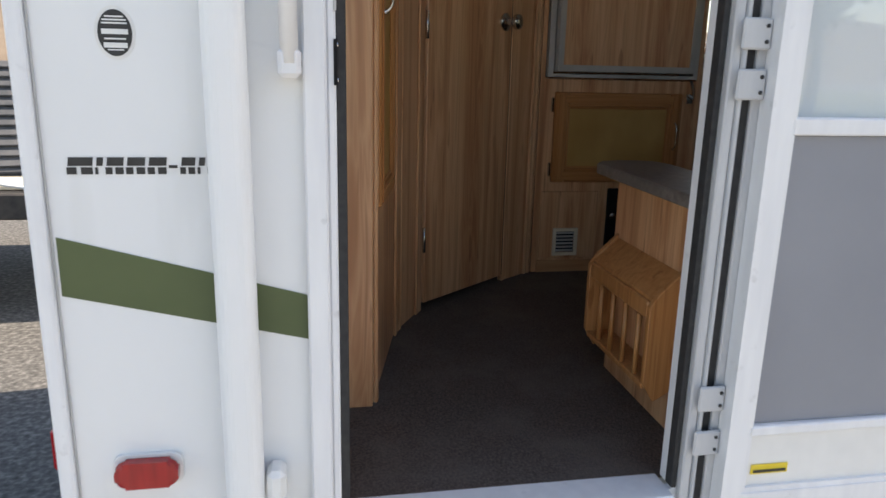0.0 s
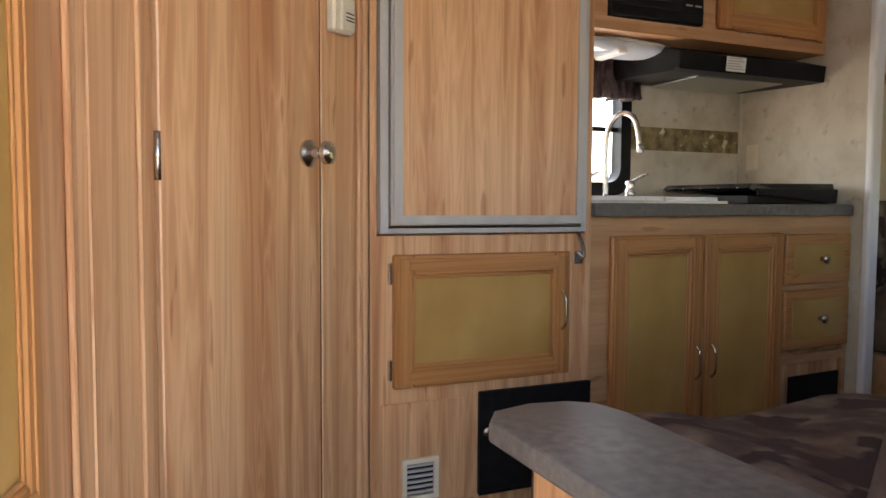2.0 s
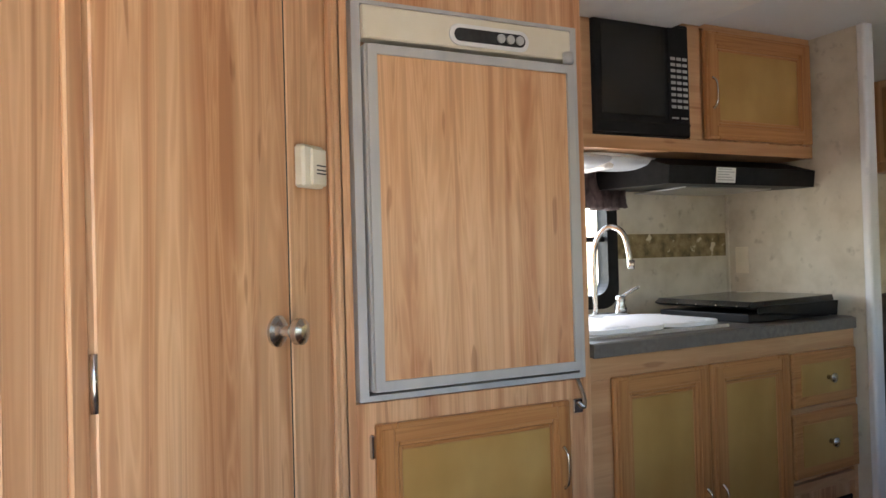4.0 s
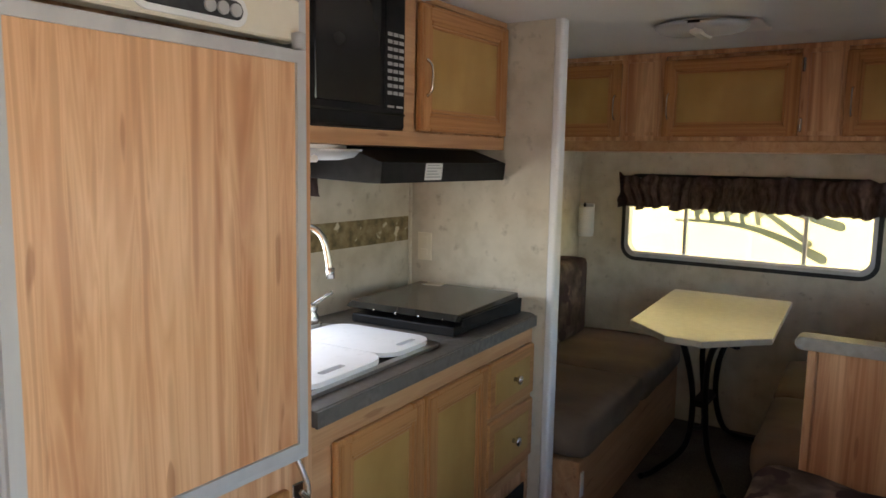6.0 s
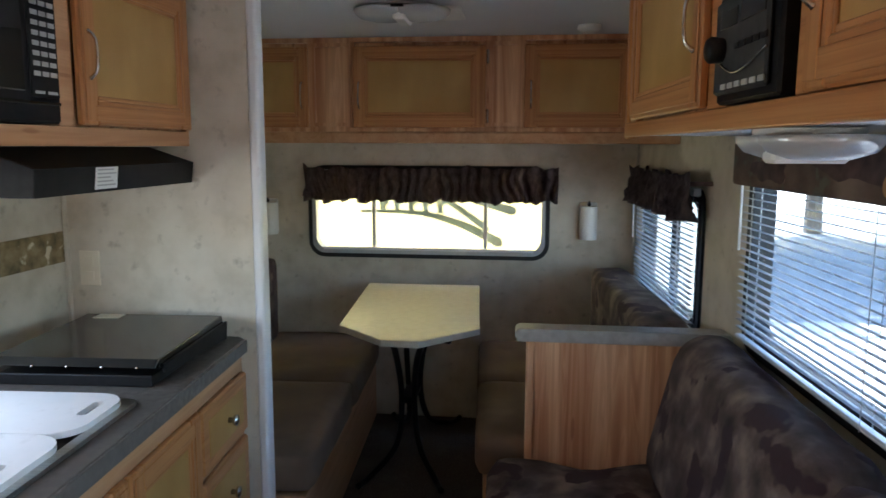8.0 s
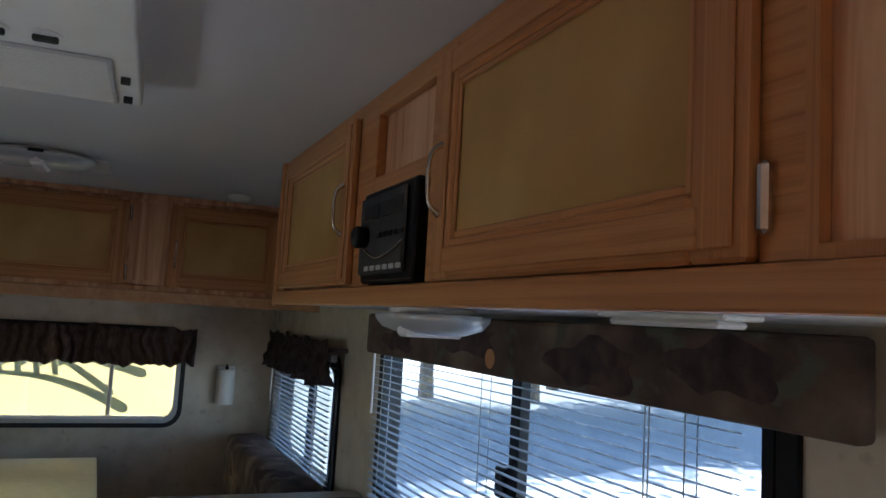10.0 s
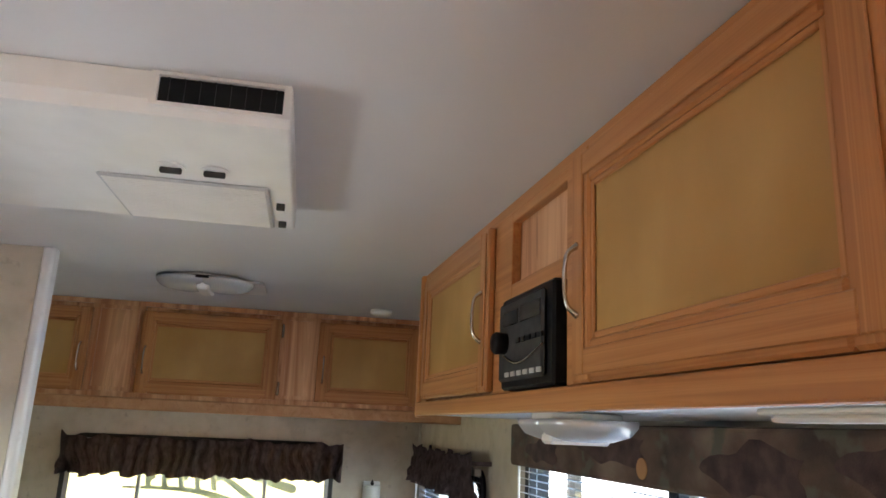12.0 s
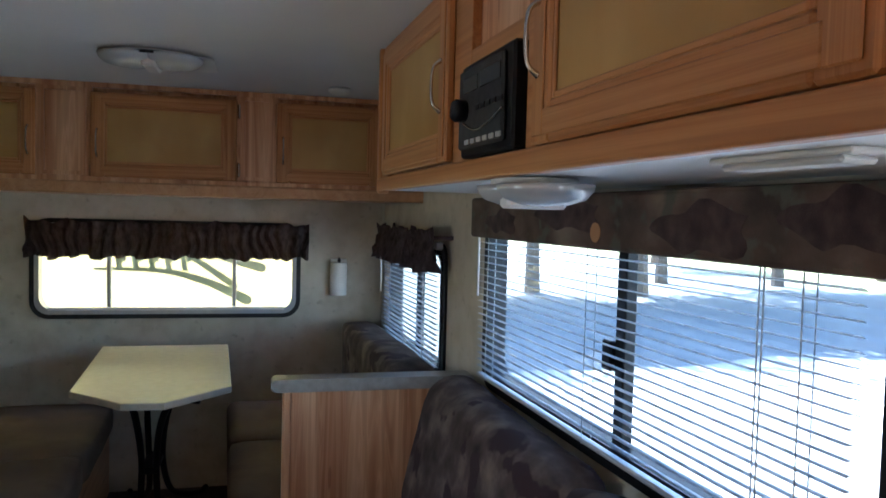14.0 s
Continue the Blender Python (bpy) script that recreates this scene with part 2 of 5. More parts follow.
def special(name, kind):
    m = bpy.data.materials.new(name)
    m.use_nodes = True
    nt = m.node_tree
    nt.nodes.clear()
    out = nt.nodes.new("ShaderNodeOutputMaterial")
    mx = nt.nodes.new("ShaderNodeMixShader")
    if kind == "pane":
        a = nt.nodes.new("ShaderNodeBsdfTransparent")
        a.inputs[0].default_value = (0.93, 0.95, 0.96, 1)
        b = nt.nodes.new("ShaderNodeBsdfGlossy")
        b.inputs["Roughness"].default_value = 0.03
        mx.inputs[0].default_value = 0.07
    elif kind == "cover":
        a = nt.nodes.new("ShaderNodeBsdfDiffuse")
        b = nt.nodes.new("ShaderNodeBsdfTranslucent")
        a.inputs[0].default_value = (0.50, 0.44, 0.29, 1)
        b.inputs[0].default_value = (0.61, 0.55, 0.36, 1)
        mx.inputs[0].default_value = 0.6
    elif kind == "decal":
        a = nt.nodes.new("ShaderNodeBsdfDiffuse")
        b = nt.nodes.new("ShaderNodeBsdfTranslucent")
        a.inputs[0].default_value = (0.20, 0.23, 0.22, 1)
        b.inputs[0].default_value = (0.34, 0.39, 0.38, 1)
        mx.inputs[0].default_value = 0.7
    else:
        a = nt.nodes.new("ShaderNodeBsdfDiffuse")
        b = nt.nodes.new("ShaderNodeBsdfGlossy")
        a.inputs[0].default_value = (0.52, 0.55, 0.58, 1)
        b.inputs["Roughness"].default_value = 0.15
        mx.inputs[0].default_value = 0.25
    nt.links.new(a.outputs[0], mx.inputs[1])
    nt.links.new(b.outputs[0], mx.inputs[2])
    nt.links.new(mx.outputs[0], out.inputs[0])
    return m


PANE, COVER, LENS = special("window_glass", "pane"), special("translucent_cover", "cover"), special("frosted_lens", "lens")

# ---- building helpers ----
I4 = Matrix.Identity(4)
WORLD = {}


def thing(name, base, label, category, group="", kind="", m=None):
    ob = new(name)
    ob.empty_display_size = 0.1
    mm = (m if m is not None else I4) @ Matrix.Translation(base)
    ob.matrix_basis = mm
    WORLD[ob.name] = mm
    return tagged(ob, label, category, group, kind)


def part(name, bm, material, parent=None, label="", m=None, smooth=False):
    bmesh.ops.recalc_face_normals(bm, faces=bm.faces)
    me = bpy.data.meshes.new(name)
    bm.to_mesh(me)
    bm.free()
    me.materials.append(material)
    if smooth:
        for p in me.polygons:
            p.use_smooth = True
    ob = new(name, me)
    w = m if m is not None else I4
    if parent is not None:
        ob.parent = parent
        ob.matrix_parent_inverse = WORLD[parent.name].inverted()
    ob.matrix_basis = w
    WORLD[ob.name] = w
    if label:
        ob["label"] = label
    return ob


def solo(name, bm, material, label, category, group="", kind="", m=None, smooth=False):
    return tagged(part(name, bm, material, None, "", m, smooth), label, category, group, kind)


def box(x0, x1, y0, y1, z0, z1, bev=0.002, bm=None, seg=1):
    bm = bm or bmesh.new()
    r = bmesh.ops.create_cube(bm, size=1)
    vs = r["verts"]
    for v in vs:
        v.co = Vector(((x0 + x1) / 2 + v.co.x * abs(x1 - x0), (y0 + y1) / 2 + v.co.y * abs(y1 - y0), (z0 + z1) / 2 + v.co.z * abs(z1 - z0)))
    bev = min(bev, 0.45 * min(abs(x1 - x0), abs(y1 - y0), abs(z1 - z0)))
    if bev > 0:
        es = list({e for v in vs for e in v.link_edges})
        bmesh.ops.bevel(bm, geom=es, offset=bev, segments=seg, affect="EDGES", profile=0.5)
    return bm


def boxes(rows, bev=0.002):
    bm = bmesh.new()
    for r in rows:
        box(*r, bev=bev, bm=bm)
    return bm


def pieces(name, rows, bev, material, parent, m=None):
    """One part for each board."""
    for r in rows:
        part(name, box(*r, bev=bev), material, parent, "", m)


def tube(pts, r, seg=8, bm=None, radii=None):
    bm = bm or bmesh.new()
    pts = [Vector(p) for p in pts]
    rings = []
    up = Vector((0.13, 0.31, 0.94))
    for i, p in enumerate(pts):
        d = (pts[min(i + 1, len(pts) - 1)] - pts[max(i - 1, 0)]).normalized()
        a = d.cross(up)
        if a.length < 0.05:
            a = d.cross(Vector((1, 0, 0)))
        a.normalize()
        b = d.cross(a)
        rr = radii[i] if radii else r
        rings.append([bm.verts.new(p + rr * (math.cos(2 * math.pi * k / seg) * a + math.sin(2 * math.pi * k / seg) * b)) for k in range(seg)])
    for q, w in zip(rings, rings[1:]):
        for k in range(seg):
            bm.faces.new((q[k], q[(k + 1) % seg], w[(k + 1) % seg], w[k]))
    bm.faces.new(rings[0])
    bm.faces.new(rings[-1][::-1])
    return bm


def arc(pts, n=8):
    """A smooth line through the points."""
    pts = [Vector(p) for p in pts]
    out = []
    for i in range(len(pts) - 1):
        p0, p1, p2, p3 = pts[max(i - 1, 0)], pts[i], pts[i + 1], pts[min(i + 2, len(pts) - 1)]
        for k in range(n):
            t = k / n
            out.append(0.5 * ((2 * p1) + (p2 - p0) * t + (2 * p0 - 5 * p1 + 4 * p2 - p3) * t * t + (3 * p1 - p0 - 3 * p2 + p3) * t ** 3))
    return out + [pts[-1]]


def prism(poly, z0, z1, bev=0.002, axis="z", bm=None):
    """An outline pushed through a thickness: axis z: (x, y); x: (y, z); y: (x, z)."""
    bm = bm or bmesh.new()
    put = {"z": lambda a, b, c: (a, b, c), "x": lambda a, b, c: (c, a, b), "y": lambda a, b, c: (a, c, b)}[axis]
    lo = [bm.verts.new(put(a, b, z0)) for a, b in poly]
    hi = [bm.verts.new(put(a, b, z1)) for a, b in poly]
    n = len(poly)
    fs = [bm.faces.new(lo[::-1]), bm.faces.new(hi)]
    for i in range(n):
        fs.append(bm.faces.new((lo[i], lo[(i + 1) % n], hi[(i + 1) % n], hi[i])))
    if bev > 0:
        es = list(fs[0].edges) + list(fs[1].edges)
        bmesh.ops.bevel(bm, geom=es, offset=bev, segments=2, affect="EDGES", profile=0.5)
    return bm


def rounded(x0, x1, y0, y1, r, n=6):
    out = []
    for cx, cy, a0 in ((x1 - r, y1 - r, 0), (x0 + r, y1 - r, 90), (x0 + r, y0 + r, 180), (x1 - r, y0 + r, 270)):
        for k in range(n + 1):
            a = radians(a0 + 90 * k / n)
            out.append((cx + r * math.cos(a), cy + r * math.sin(a)))
    return out


def ring(outer, inner, z0, z1, axis="z", bm=None):
    """A frame between two outlines with the same count of points."""
    bm = bm or bmesh.new()
    put = {"z": lambda a, b, c: (a, b, c), "x": lambda a, b, c: (c, a, b), "y": lambda a, b, c: (a, c, b)}[axis]
    loops = [[bm.verts.new(put(a, b, z)) for a, b in o] for o, z in ((outer, z0), (outer, z1), (inner, z1), (inner, z0))]
    n = len(outer)
    for a, b in zip(loops, loops[1:] + loops[:1]):
        for i in range(n):
            bm.faces.new((a[i], a[(i + 1) % n], b[(i + 1) % n], b[i]))
    return bm


def cushion(x0, x1, y0, y1, z0, z1, soft=0.05, lump=0.012, seed=0.0):
    bm = box(x0, x1, y0, y1, z0, z1, 0)
    bmesh.ops.subdivide_edges(bm, edges=bm.edges[:], cuts=9, use_grid_fill=True)
    c = Vector(((x0 + x1) / 2, (y0 + y1) / 2, (z0 + z1) / 2))
    h = Vector((abs(x1 - x0) / 2, abs(y1 - y0) / 2, abs(z1 - z0) / 2))
    s = min(soft, h.x * 0.9, h.y * 0.9, h.z * 0.9)
    for v in bm.verts:
        d = v.co - c
        core = Vector([max(-(h[i] - s), min(h[i] - s, d[i])) for i in range(3)])
        e = d - core
        if e.length > 1e-6:
            e = e.normalized() * s
        v.co = c + core + e
        v.co += Vector((0.3, 0.3, 1)) * lump * noise.noise(v.co * 4.0 + Vector((seed, seed, 0)))
    return bm


def revolve(profile, at, axis="z", seg=20, bm=None, squash=(1, 1)):
    """A turned body from (radius, height) rows."""
    bm = bm or bmesh.new()
    at = Vector(at)
    rows = []
    for r, h in profile:
        row = []
        for k in range(seg):
            a = 2 * math.pi * k / seg
            u, v = r * math.cos(a) * squash[0], r * math.sin(a) * squash[1]
            row.append(bm.verts.new(at + (Vector((u, v, h)) if axis == "z" else Vector((u, h, v)) if axis == "y" else Vector((h, u, v)))))
        rows.append(row)
    for a, b in zip(rows, rows[1:]):
        for k in range(seg):
            bm.faces.new((a[k], a[(k + 1) % seg], b[(k + 1) % seg], b[k]))
    bm.faces.new(rows[0][::-1])
    bm.faces.new(rows[-1])
    return bm


def front(x, y, z, turn=0.0):
    """Local frame of a cabinet front: x to the right, -y out of the front, z up; turned about z."""
    return pose(x, y, z, 0, 0, turn)


def bow(parent, m, x, z, length, upright=True, out=0.022):
    """An arched pull on a front."""
    h = length / 2
    if upright:
        p = [(x, 0, z - h), (x, -out * 0.8, z - h * 0.7), (x, -out, z), (x, -out * 0.8, z + h * 0.7), (x, 0, z + h)]
    else:
        p = [(x - h, 0, z), (x - h * 0.7, -out * 0.8, z), (x, -out, z), (x + h * 0.7, -out * 0.8, z), (x + h, 0, z)]
    rr = arc(p, 6)
    n = len(rr) - 1
    rad = [0.0034 + 0.003 * abs(2 * i / n - 1) ** 3 for i in range(n + 1)]
    return part("handle", tube(rr, 0.005, 8, radii=rad), CHROME, parent, "brushed nickel arched pull", m, True)


def cab_door(parent, m, w, h, side="r", where=0.5, hinges=True, st=0.062, name="door", handle=True):
    """A framed door with a golden panel, lower left corner at the origin of m, standing 18 mm proud."""
    t = 0.019
    door = part(name, box(st - 0.004, w - st + 0.004, -0.010, -0.002, st - 0.004, h - st + 0.004, 0), VENEER, parent, "golden veneer panel in an oak frame", m)
    pieces("stile", [(0, st, -t, 0, 0, h), (w - st, w, -t, 0, 0, h)], 0.004, OAK, door, m)
    part("rail", boxes([(st, w - st, -t, 0, 0, st)], 0.004), OAK_X, door, "", m)
    part("rail", boxes([(st, w - st, -t, 0, h - st, h)], 0.004), OAK_X, door, "", m)
    g = 0.010
    pieces("bead", [(st, st + g, -0.015, -0.0102, st, h - st), (w - st - g, w - st, -0.015, -0.0102, st, h - st)], 0.002, OAK, door, m)
    pieces("bead", [(st + g, w - st - g, -0.015, -0.0102, st, st + g), (st + g, w - st - g, -0.015, -0.0102, h - st - g, h - st)], 0.002, OAK_X, door, m)
    e, q = 0.011, st - 0.013
    pieces("moulding", [(e, q, -t - 0.004, -t - 0.0002, e, h - e), (w - q, w - e, -t - 0.004, -t - 0.0002, e, h - e)], 0.002, OAK, door, m)
    pieces("moulding", [(q, w - q, -t - 0.004, -t - 0.0002, e, q), (q, w - q, -t - 0.004, -t - 0.0002, h - q, h - e)], 0.002, OAK_X, door, m)
    if handle:
        mh = m @ Matrix.Translation((0, -t - 0.003, 0))
        bow(door, mh, w - st * 0.5 if side == "r" else st * 0.5, h * where, 0.11)
    if hinges:
        for hz in (0.14, 0.86):
            x = -0.008 if side == "r" else w + 0.008
            part("hinge", box(x - 0.006, x + 0.006, -0.013, 0, h * hz - 0.03, h * hz + 0.03, 0.004), CHROME, door, "", m)
    return door

# ---- the trailer's shell ----
FZ, CZ = 0.711, 2.715
BY, FX = 3.57, 4.86
RW = pose(1.0, 1.27, 0, 0, 0, 3.3)      # curb-side wall: x along it, y inward
S = "structure"

solo("ground", box(-400, 400, -400, 400, -1.0, 0, 0), GRAVEL, "grey gravel yard round the trailer", "ground", kind=S)
solo("floor", box(-0.28, 4.88, 1.26, 3.56, FZ - 0.06, FZ, 0), CARPET, "dark brown carpeted trailer floor", "floor", kind=S)
solo("ceiling", box(-0.30, 4.92, 1.16, 3.62, CZ, CZ + 0.05, 0), CEIL, "white board trailer ceiling", "ceiling", kind=S)
solo("roof", box(-0.33, 4.95, 1.15, 3.66, CZ + 0.055, CZ + 0.10, 0.01), SKIN, "white membrane trailer roof", "roof", kind=S)


def holed(u0, u1, z0, z1, holes, y0, y1):
    """A wall slab along x with rectangular holes, as one mesh of butted blocks."""
    xs = sorted({u0, u1, *[h[0] for h in holes], *[h[1] for h in holes]})
    zs = sorted({z0, z1, *[h[2] for h in holes], *[h[3] for h in holes]})
    bm = bmesh.new()
    nx, nz = len(xs) - 1, len(zs) - 1
    solid = [[not any(h[0] <= (xs[i] + xs[i + 1]) / 2 <= h[1] and h[2] <= (zs[j] + zs[j + 1]) / 2 <= h[3] for h in holes) for j in range(nz)] for i in range(nx)]
    vs = {}

    def v(i, y, j):
        k = (i, y, j)
        if k not in vs:
            vs[k] = bm.verts.new((xs[i], y, zs[j]))
        return vs[k]
    for i in range(nx):
        for j in range(nz):
            if not solid[i][j]:
                continue
            for y in (y0, y1):
                bm.faces.new((v(i, y, j), v(i + 1, y, j), v(i + 1, y, j + 1), v(i, y, j + 1)))
            for di, dj, c in ((-1, 0, ((i, j), (i, j + 1))), (1, 0, ((i + 1, j), (i + 1, j + 1))), (0, -1, ((i, j), (i + 1, j))), (0, 1, ((i, j + 1), (i + 1, j + 1)))):
                a, b = i + di, j + dj
                if not (0 <= a < nx and 0 <= b < nz and solid[a][b]):
                    (p, q), (r, s) = c
                    bm.faces.new((v(p, y0, q), v(r, y0, s), v(r, y1, s), v(p, y1, q)))
    return bm


def shell(name, holes, u0, u1, y_out, y_in, m, lab):
    """Outer skin and inner lining of one wall, 4 mm apart."""
    mid = (y_out + y_in) / 2
    s = 1 if y_in > y_out else -1
    w = solo(name, holed(u0, u1, FZ - 0.001, CZ, holes, y_in, mid + 0.002 * s), PAPER, lab, "wall", kind=S, m=m)
    solo(name + "_skin", holed(u0, u1, 0.42, CZ + 0.05, holes, mid - 0.002 * s, y_out), SKIN, "white gelcoat trailer side", "wall", kind=S, m=m)
    return w


DOOR = (0.186, 0.884, FZ + 0.005, 2.60)
BW = (0.585, 2.16, 1.66, 2.22)
SW = (2.66, 3.62, 1.55, 2.07)
shell("wall_door", [DOOR], -0.30, 0.935, 1.21, 1.255, None, "curb side wall with the entry door opening")
shell("wall_curb", [BW, SW], -0.063, 3.90, -0.045, 0.0, RW, "mottled beige curb side wall with two windows")
KW = (1.62, 2.43, 1.70, 2.22)
shell("wall_street", [KW], -0.28, 4.90, BY + 0.045, BY, None, "mottled beige wall behind the kitchen")
FW = (1.975, 3.27, 1.655, 2.12)
FRONT = pose(FX, 0, 0, 0, 0, 90)          # x along world y, y towards -x
shell("wall_front", [FW], 1.16, 3.615, -0.045, 0.0, FRONT, "mottled beige front wall with a wide window")
REAR = pose(-0.28, 0, 0, 0, 0, 90)
shell("wall_rear", [], 1.262, 3.563, 0.045, 0.0, REAR, "plain rear wall")

# partition at the end of the kitchen, with its pale edge trim
solo("partition", box(3.08, 3.118, 2.935, 3.568, FZ, CZ - 0.001, 0), PAPER, "mottled beige partition beside the counter", "partition", kind=S)
solo("partition_trim", prism(rounded(3.070, 3.128, 2.900, 2.934, 0.012), FZ, CZ - 0.002, 0.001), ALU, "pale metal edge trim of the partition", "trim", kind=S)
solo("corner_trim", box(3.066, 3.079, 3.555, 3.568, 1.66, 2.25, 0.003), PAPER, "beige corner bead behind the counter", "trim", kind=S)
solo("border_strip", box(2.44, 3.066, BY - 0.003, BY - 0.001, 1.874, 1.974, 0), BORDER, "printed fruit border strip on the kitchen wall", "border", kind=S)
solo("front_corner_bead", box(-0.006, 0.006, -0.006, 0.006, FZ, 2.27, 0.002), PAPER, "beige corner bead", "trim", kind=S, m=RW @ Matrix.Translation((3.845, 0.009, 0)))

# rear side: wardrobe, diagonal bathroom wall
solo("wardrobe_side", box(-0.27, 0.28, 1.69, 1.71, FZ, CZ - 0.001, 0.002), LAM, "light wood laminate side panel of the wardrobe", "panel", kind=S)
solo("rear_bed_base", box(-0.27, 0.17, 1.262, 1.685, FZ, FZ + 0.35, 0.01), LAM_X, "light wood box in the rear corner", "cabinet")


def facet(a, b):
    """Local frame along a wall facet from a to b: x along it, -y out towards the room; and its length."""
    d = Vector((b[0] - a[0], b[1] - a[1]))
    return pose(a[0], a[1], 0, 0, 0, math.degrees(math.atan2(d.y, d.x))), d.length


P0, P1, P2, P3, P4 = (0.283, 1.712), (0.396, 2.222), (0.512, 2.437), (0.925, 2.790), (1.066, 2.897)
m1, l1 = facet(P0, P1)
m2, l2 = facet(P1, P2)
m3, l3 = facet(P2, P3)
m4, l4 = facet(P3, P4)
wardrobe = thing("wardrobe", (0.33, 1.95, FZ), "light wood wardrobe with an oak framed door", "wardrobe")
pieces("carcass_board", [(0, l1, 0, 0.02, FZ, CZ - 0.001)], 0.001, LAM, wardrobe, m1)
wd = cab_door(wardrobe, m1 @ Matrix.Translation((0.022, 0, 1.24)), 0.31, 1.40, "l", 0.375, False, 0.05)
pieces("stile", [(0.0, 0.03, -0.012, -0.001, FZ, CZ - 0.002), (l1 - 0.03, l1, -0.012, -0.001, FZ, CZ - 0.002)], 0.003, LAM, wardrobe, m1)
solo("bathroom_wall_strip", box(0.002, l2, 0, 0.02, FZ, CZ - 0.001, 0.001), LAM, "light wood laminate wall strip beside the bathroom door", "panel", kind=S, m=m2)
for a_, b_ in ((l2 - 0.05, l2), (0.0, 0.035), (0.037, 0.043)):
    solo("strip_cover", box(a_, b_, -0.010, -0.001, FZ, CZ - 0.002, 0.003), LAM, "light wood cover moulding", "trim", kind=S, m=m2)
bath = thing("door_bathroom", (*P2, FZ), "closed light wood bathroom door with a nickel knob", "door", kind=S)
leaf = part("leaf", box(0.012, l3 - 0.034, -0.014, 0.018, FZ + 0.03, 2.56, 0.003), LAM, bath, "light wood laminate leaf", m3)
pieces("reveal", [(0.0, 0.0115, 0.010, 0.02, FZ, CZ - 0.002), (0.0, l3, 0.012, 0.022, 2.565, CZ - 0.002)], 0.001, LAM, bath, m3)
# Dark strip laid in the latch gap in place of its shade.
part("latch_gap", box(l3 - 0.033, l3 - 0.019, -0.0045, 0.01, FZ + 0.03, 2.56, 0), RUBBER, bath, "dark strip for the shade in the gap", m3)
part("latch_jamb", box(l3 - 0.018, l3 + 0.004, -0.006, 0.018, FZ, CZ - 0.002, 0.003), LAM, bath, "", m3)
for hz in (0.98, 1.72, 2.4):
    part("hinge", tube([(0.006, -0.016, hz - 0.045), (0.006, -0.016, hz + 0.045)], 0.006, 8), CHROME, leaf, "", m3, True)
knob_prof = [(0.0, 0.0), (0.033, 0.0), (0.033, -0.006), (0.024, -0.012), (0.012, -0.016), (0.011, -0.034), (0.02, -0.042), (0.028, -0.052), (0.027, -0.064), (0.015, -0.071), (0.001, -0.072)]
part("knob", revolve(knob_prof, (l3 - 0.082, -0.014, 1.753), "y", 28), CHROME, leaf, "round brushed nickel knob", m3, False)
strip = solo("latch_strip", box(0.0, l4 + 0.004, 0, 0.02, FZ, CZ - 0.001, 0.001), LAM, "light wood laminate strip beside the bathroom door", "panel", kind=S, m=m4)
for a_, b_ in ((l4 - 0.045, l4 - 0.024), (l4 - 0.020, l4)):
    solo("latch_strip_moulding", box(a_, b_, -0.012, -0.001, FZ, CZ - 0.002, 0.004), LAM, "light wood corner moulding", "trim", kind=S, m=m4)
th = thing("thermostat", (1.0, 2.84, 2.1), "cream plastic wall thermostat with small print", "thermostat", m=None)
mt = m4 @ Matrix.Translation((0.048, -0.001, 2.110))
part("case", box(-0.040, 0.040, -0.028, 0, -0.048, 0.048, 0.006), CREAM, th, "", mt)
part("cover", box(-0.018, 0.036, -0.036, -0.028, -0.043, 0.040, 0.003), CREAM, th, "", mt)
part("dial_mark", boxes([(-0.002, 0.03, -0.0375, -0.036, z, z + 0.003) for z in (0.0, -0.01, -0.018)], 0), INK, th, "dark print lines", mt)

# ---- fridge cabinet ----
FY = 2.895
fc = thing("fridge_cabinet", (1.43, FY, FZ), "tall light wood cabinet built round the fridge", "cabinet")
pieces("carcass_board", [(1.078, 1.098, FY, BY - 0.002, FZ, CZ - 0.001), (1.775, 1.800, FY, BY - 0.002, FZ, CZ - 0.001), (1.098, 1.775, FY, FY + 0.02, FZ, 1.545), (1.098, 1.775, FY, FY + 0.02, 2.54, CZ - 0.001), (1.098, 1.775, FY + 0.1, FY + 0.12, 1.545, 2.54)], 0.001, LAM, fc)
cab_door(fc, front(1.142, FY, 1.115), 0.573, 0.377, "r", 0.52, True, 0.058)
lp = part("panel", box(1.107, 1.365, FY - 0.008, FY - 0.001, 0.775, 1.072, 0.003), LAM, fc, "light wood lower panel")
vent = part("vent", ring([(1.168, 0.788), (1.280, 0.788), (1.280, 0.910), (1.168, 0.910)], [(1.182, 0.802), (1.266, 0.802), (1.266, 0.896), (1.182, 0.896)], FY - 0.018, FY - 0.008, "y"), CREAM, fc, "small cream air vent")
for k in range(6):
    part("slat", box(1.182, 1.266, FY - 0.015, FY - 0.009, 0.807 + k * 0.0155, 0.815 + k * 0.0155, 0.001), GREYTRIM, vent)
part("vent_back", box(1.183, 1.265, FY - 0.0088, FY - 0.0082, 0.803, 0.895, 0), BLACK, vent)
part("base_rail", box(1.10, 1.40, FY - 0.006, FY - 0.001, FZ, 0.765, 0.002), LAM_X, fc)
hk = part("hook", tube(arc([(1.752, FY - 0.002, 1.545), (1.752, FY - 0.03, 1.50), (1.74, FY - 0.045, 1.475), (1.725, FY - 0.04, 1.49)]), 0.007, 8), CHROME, fc, "nickel swing latch", smooth=True)
part("hook_plate", box(1.735, 1.768, FY - 0.006, FY - 0.0005, 1.45, 1.49, 0.003), CHROME, fc)
